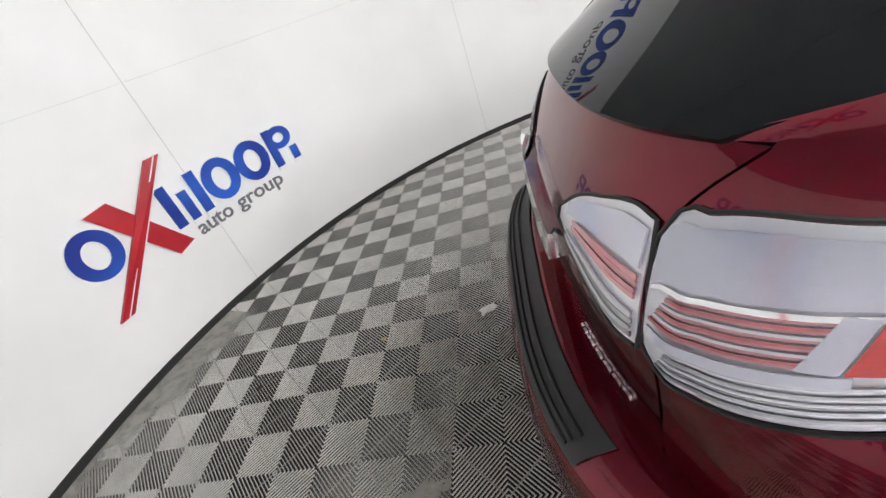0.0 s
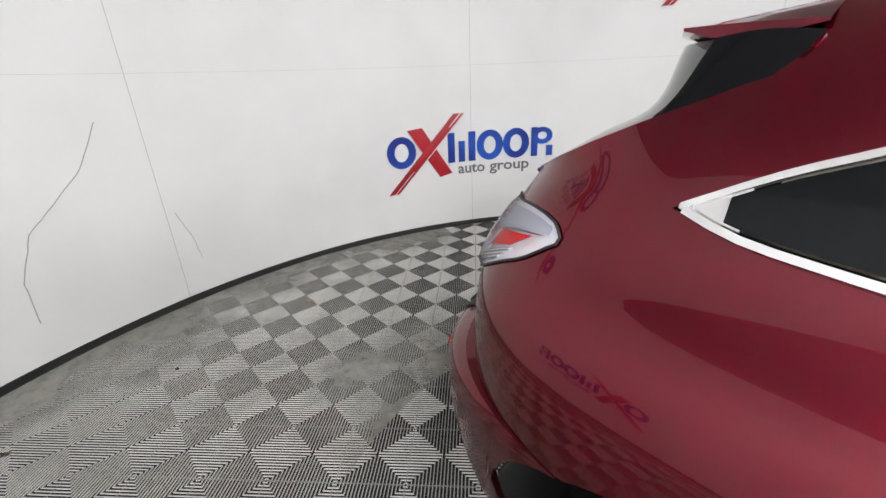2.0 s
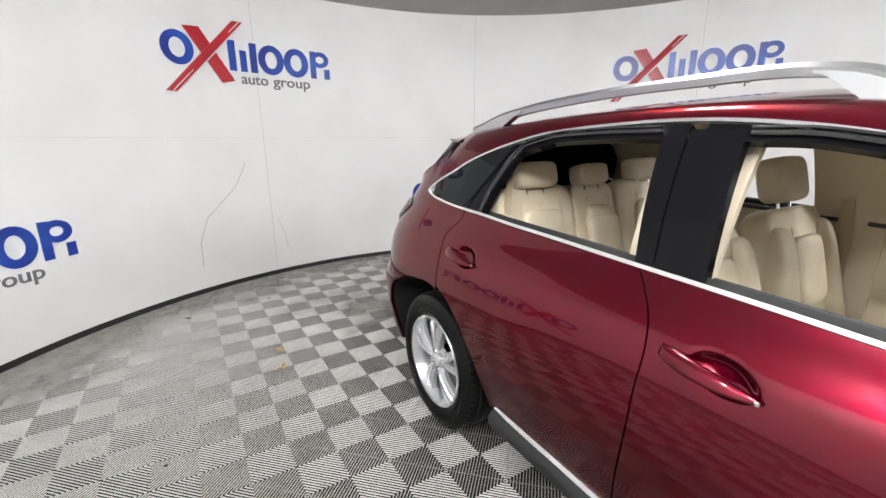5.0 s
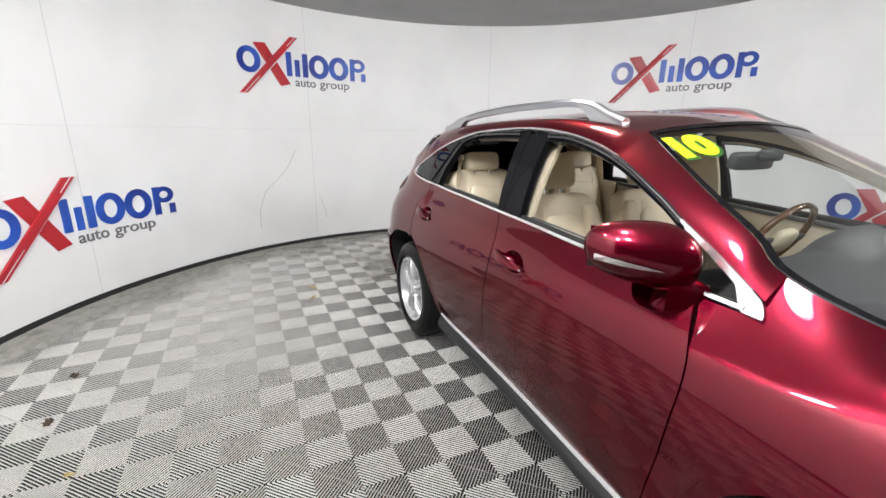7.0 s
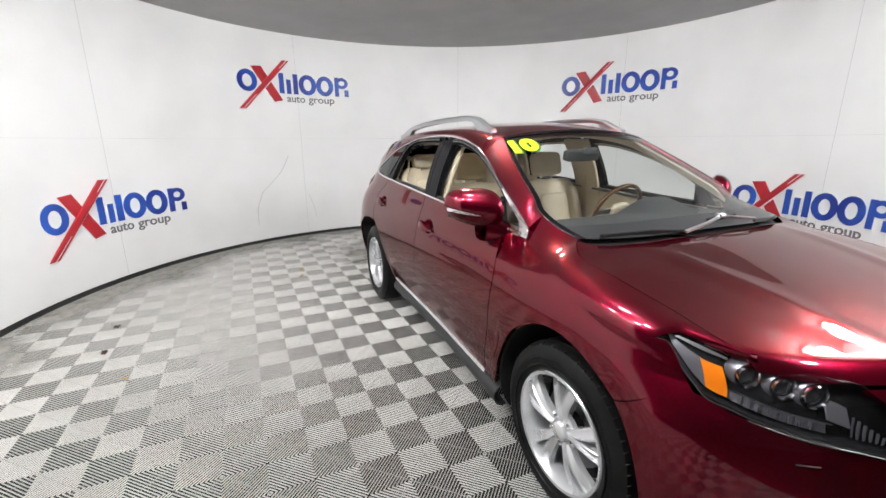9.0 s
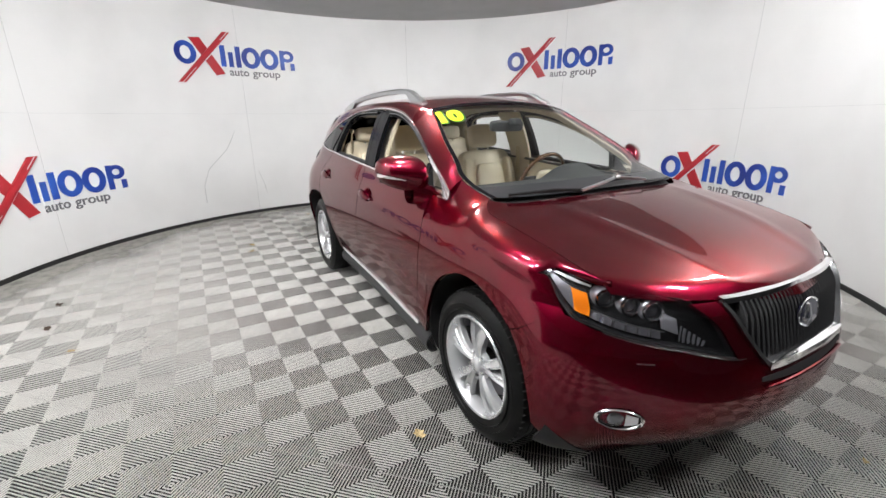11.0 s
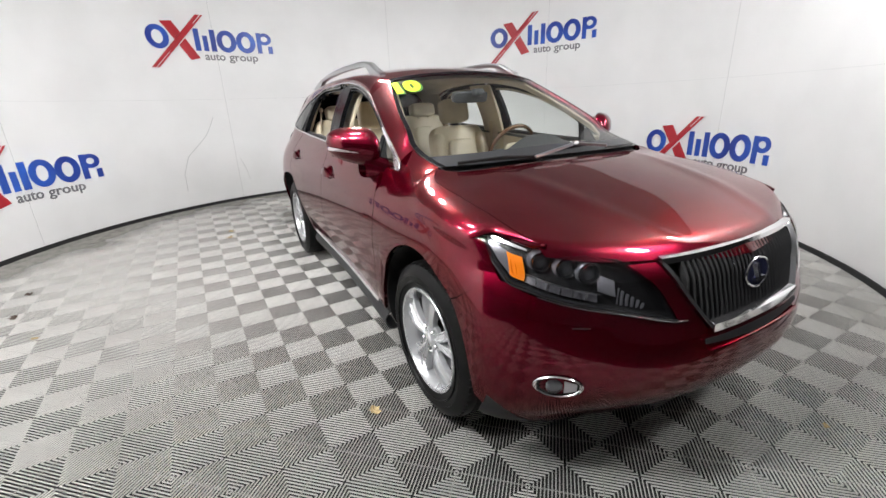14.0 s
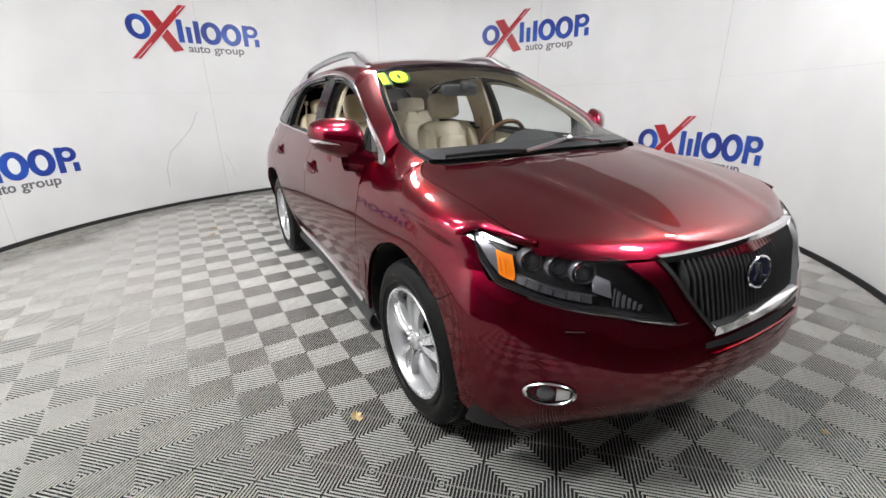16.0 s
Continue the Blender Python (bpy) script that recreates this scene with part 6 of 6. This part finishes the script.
# inside mirror
mirror = part("inside_mirror", pillow((0.045, 0.27, 0.072), pose(0.415, -0.01, 1.440, 0, 10, 0), power=0.35), M_DASH, car, "dark inside mirror with sensor pod", soft=60)
bm = bmesh.new()
box(bm, 0.43, -0.012, 1.442, 0.506, 0.050, 1.490)
part("mirror_pod", bm, M_DASH, mirror, bevel=0.015)

# ---- dry leaves on the floor ----
M_LEAF = material("dry_leaf", (0.30, 0.19, 0.07), 0.8)
noise_colour(M_LEAF, (0.30, 0.21, 0.09), (0.62, 0.50, 0.27), 30.0)
def leaf(x, y, size, turn, dark):
    bm = bmesh.new()
    n = 14
    ring = []
    for k in range(n):
        a = 2 * math.pi * k / n
        r = size * (0.62 + 0.38 * (k % 2)) * (1.2 if k < 7 else 0.8) * random.uniform(0.8, 1.1)
        ring.append(bm.verts.new((r * math.cos(a), 0.7 * r * math.sin(a), 0.004 + size * random.uniform(0.0, 0.45))))
    c = bm.verts.new((0, 0, 0.006))
    for k in range(n):
        bm.faces.new((c, ring[k], ring[(k + 1) % n]))
    ob = part("dry_leaf", bm, M_LEAFDARK if dark else M_LEAF, None, soft=0, thick=0.0015, at=pose(x, y, 0.0, 0, 0, turn))
    return tagged(ob, "curled dry brown leaf on the tile floor", "leaf", "fallen leaves")
M_LEAFDARK = material("dark_leaf", (0.06, 0.04, 0.025), 0.85)
noise_colour(M_LEAFDARK, (0.03, 0.02, 0.012), (0.10, 0.06, 0.035), 30.0)
for x, y, size, turn, dark in LEAVES:
    leaf(x, y, size, turn, dark)

# ---- scrap of paper ----
bm = bmesh.new()
rng = random.Random(4)
rows = grid(bm, lambda u, v: Vector((mix(-0.045, 0.045, u) + rng.uniform(-0.008, 0.008), mix(-0.03, 0.03, v) + rng.uniform(-0.008, 0.008), 0.003 + rng.uniform(0, 0.014))), 5, 4)
tagged(part("paper_scrap", bm, material("white_paper", (0.72, 0.71, 0.68), 0.8), None, soft=0, thick=0.0006, at=pose(-2.68, 0.70, 0, 0, 0, 25)), "small crumpled white paper scrap on the floor", "paper")

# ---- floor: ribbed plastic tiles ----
# rib flanks paler than the tops; the light they catch is in the colour
M_LITRIB = material("lit_rib_side", (0.40, 0.39, 0.37), 0.7)
noise_colour(M_LITRIB, (0.62, 0.61, 0.575), (0.72, 0.71, 0.67), 5.0)
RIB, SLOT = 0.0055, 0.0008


def tile_mesh():
    """One tile with four squares of ribs; the ribs of neighbours meet in rings."""
    verts, faces, mats = [], [], []
    h = TILE / 2
    d = h * math.sqrt(2)
    n = 20
    p = d / n

    def quad(pts, mat=0):
        k = len(verts)
        mats.append(mat)
        verts.extend(pts)
        faces.append((k, k + 1, k + 2, k + 3))

    for cx, cy, sx, sy in ((0, 0, 1, 1), (TILE, 0, -1, 1), (0, TILE, 1, -1), (TILE, TILE, -1, -1)):
        ux, uy = sx / math.sqrt(2), sy / math.sqrt(2)
        vx, vy = -uy, ux

        def at(a, b, z):
            return (cx + ux * a + vx * b, cy + uy * a + vy * b, z)

        for k in range(n):
            m = (k + 0.5) * p
            a0, a1, b0, b1 = m - 0.150 * p, m - 0.100 * p, m + 0.100 * p, m + 0.150 * p
            l0, l1, l2, l3 = (min(a, d - a) for a in (a0, a1, b0, b1))
            for e in (-1, 1):
                # a slot along the middle parts the ribs of two tiles
                g = e * SLOT
                quad([at(a1, g, 0), at(b0, g, 0), at(b0, e * max(l2, SLOT), 0), at(a1, e * max(l1, SLOT), 0)])
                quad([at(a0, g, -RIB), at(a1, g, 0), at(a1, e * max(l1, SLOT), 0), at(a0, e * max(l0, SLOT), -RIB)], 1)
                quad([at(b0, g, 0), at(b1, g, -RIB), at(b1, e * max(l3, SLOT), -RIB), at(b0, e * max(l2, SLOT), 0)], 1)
        for e in (-1, 1):
            # low border bars on both sides of the slot
            quad([at(0.006, e * SLOT, -0.0022), at(d - 0.006, e * SLOT, -0.0022), at(d - 0.006, e * 0.0030, -0.0022), at(0.006, e * 0.0030, -0.0022)])
    return verts, faces, mats


t_verts, t_faces, t_mats = tile_mesh()
tile_me = bpy.data.meshes.new("floor_tile")
tile_me.from_pydata(t_verts, [], t_faces)
tile_me.materials.append(M_TILE)
tile_me.materials.append(M_LITRIB)
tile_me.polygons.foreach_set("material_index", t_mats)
tile_me.validate()
bm = bmesh.new()
bm.from_mesh(tile_me)
for f in bm.faces:
    f.normal_update()
    if abs(f.normal.z) > 0.5 and f.normal.z < 0:
        f.normal_flip()
bm.to_mesh(tile_me)
bm.free()
floor = empty("floor", pose(TILE_X, TILE_Y, 0, 0, 0, TILE_TURN), "grey ribbed plastic tile floor, dusty and worn", "floor", kind="structure")
cells = []
for i in range(-14, 16):
    for j in range(-14, 17):
        c = floor.matrix_basis @ Vector(((i + 0.5) * TILE, (j + 0.5) * TILE, 0))
        if math.hypot(c.x - CX, c.y - CY) < RADIUS + 0.23 or (c.x > 0 and -4.5 < c.y < 2.6 and c.x < 3.4):
            cells.append((math.hypot(c.x + 0.3, c.y + 1.3), i, j))
cells.sort()
for k, (dist, i, j) in enumerate(cells[:300]):
    ob = new("floor_tile", tile_me)
    ob.parent = floor
    ob.matrix_basis = pose(i * TILE, j * TILE, 0)
rest_v, rest_f = [], []
for dist, i, j in cells[300:]:
    k = len(rest_v)
    rest_v += [(x + i * TILE, y + j * TILE, z) for x, y, z in t_verts]
    rest_f += [tuple(q + k for q in f) for f in t_faces]
if rest_v:
    me = bpy.data.meshes.new("floor_tiles")
    me.from_pydata(rest_v, [], rest_f)
    me.materials.append(M_TILE)
    me.materials.append(M_LITRIB)
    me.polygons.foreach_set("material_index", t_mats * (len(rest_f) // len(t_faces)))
    ob = new("floor_tiles", me)
    ob.parent = floor
    tagged(ob, "far ribbed floor tiles", kind="stuff")

# ---- dust film along the foot of the wall ----
M_DUST = bpy.data.materials.new("grey_dust")
M_DUST.use_nodes = True
nt = M_DUST.node_tree
b = nt.nodes["Principled BSDF"]
b.inputs["Roughness"].default_value = 0.8
b.inputs["Base Color"].default_value = (0.40, 0.40, 0.385, 1)
geo = node(M_DUST, "ShaderNodeNewGeometry")
n1 = node(M_DUST, "ShaderNodeTexNoise", Scale=0.9, Detail=6.0, Roughness=0.62)
wire(M_DUST, geo, "Position", n1, "Vector")
n2 = node(M_DUST, "ShaderNodeTexNoise", Scale=9.0, Detail=5.0, Roughness=0.7)
wire(M_DUST, geo, "Position", n2, "Vector")
r2 = node(M_DUST, "ShaderNodeValToRGB")
r2.color_ramp.elements[0].position, r2.color_ramp.elements[1].position = 0.3, 0.55
r2.color_ramp.elements[0].color, r2.color_ramp.elements[1].color = (0.18, 0.173, 0.153, 1), (0.40, 0.386, 0.346, 1)
wire(M_DUST, n2, "Fac", r2, "Fac")
wire(M_DUST, r2, "Color", b, "Base Color")
far = node(M_DUST, "ShaderNodeVectorMath")
far.operation = "DISTANCE"
far.inputs[1].default_value = (CX, CY, 0)
wire(M_DUST, geo, "Position", far, 0)
ring = node(M_DUST, "ShaderNodeMapRange", From_Min=3.0, From_Max=3.8, To_Min=-0.30, To_Max=0.13)
wire(M_DUST, far, "Value", ring, "Value")
total = node(M_DUST, "ShaderNodeMath")
total.operation = "ADD"
wire(M_DUST, ring, "Result", total, 0)
wire(M_DUST, n1, "Fac", total, 1)
# a dustier patch on the floor behind the car
patch = node(M_DUST, "ShaderNodeVectorMath")
patch.operation = "DISTANCE"
patch.inputs[1].default_value = (-3.0, -0.5, 0)
wire(M_DUST, geo, "Position", patch, 0)
spread = node(M_DUST, "ShaderNodeMapRange", From_Min=0.3, From_Max=1.5, To_Min=0.36, To_Max=0.0)
wire(M_DUST, patch, "Value", spread, "Value")
both_ = node(M_DUST, "ShaderNodeMath")
both_.operation = "ADD"
wire(M_DUST, total, "Value", both_, 0)
wire(M_DUST, spread, "Result", both_, 1)
film = node(M_DUST, "ShaderNodeMapRange", From_Min=0.40, From_Max=0.62, To_Min=0.0, To_Max=0.62)
wire(M_DUST, both_, "Value", film, "Value")
wire(M_DUST, film, "Result", b, "Alpha")
bm = bmesh.new()
grid(bm, lambda u, v: arc(mix(160, 290, u), mix(1.9, RADIUS - 0.02, v), 0.0012 + 0.0006 * noise.noise(Vector((u * 30, v * 6, 0)))), 90, 10)
tagged(part("floor_dust", bm, M_DUST, soft=60), "thin grey dust film on the tile floor", "dust", kind="stuff")
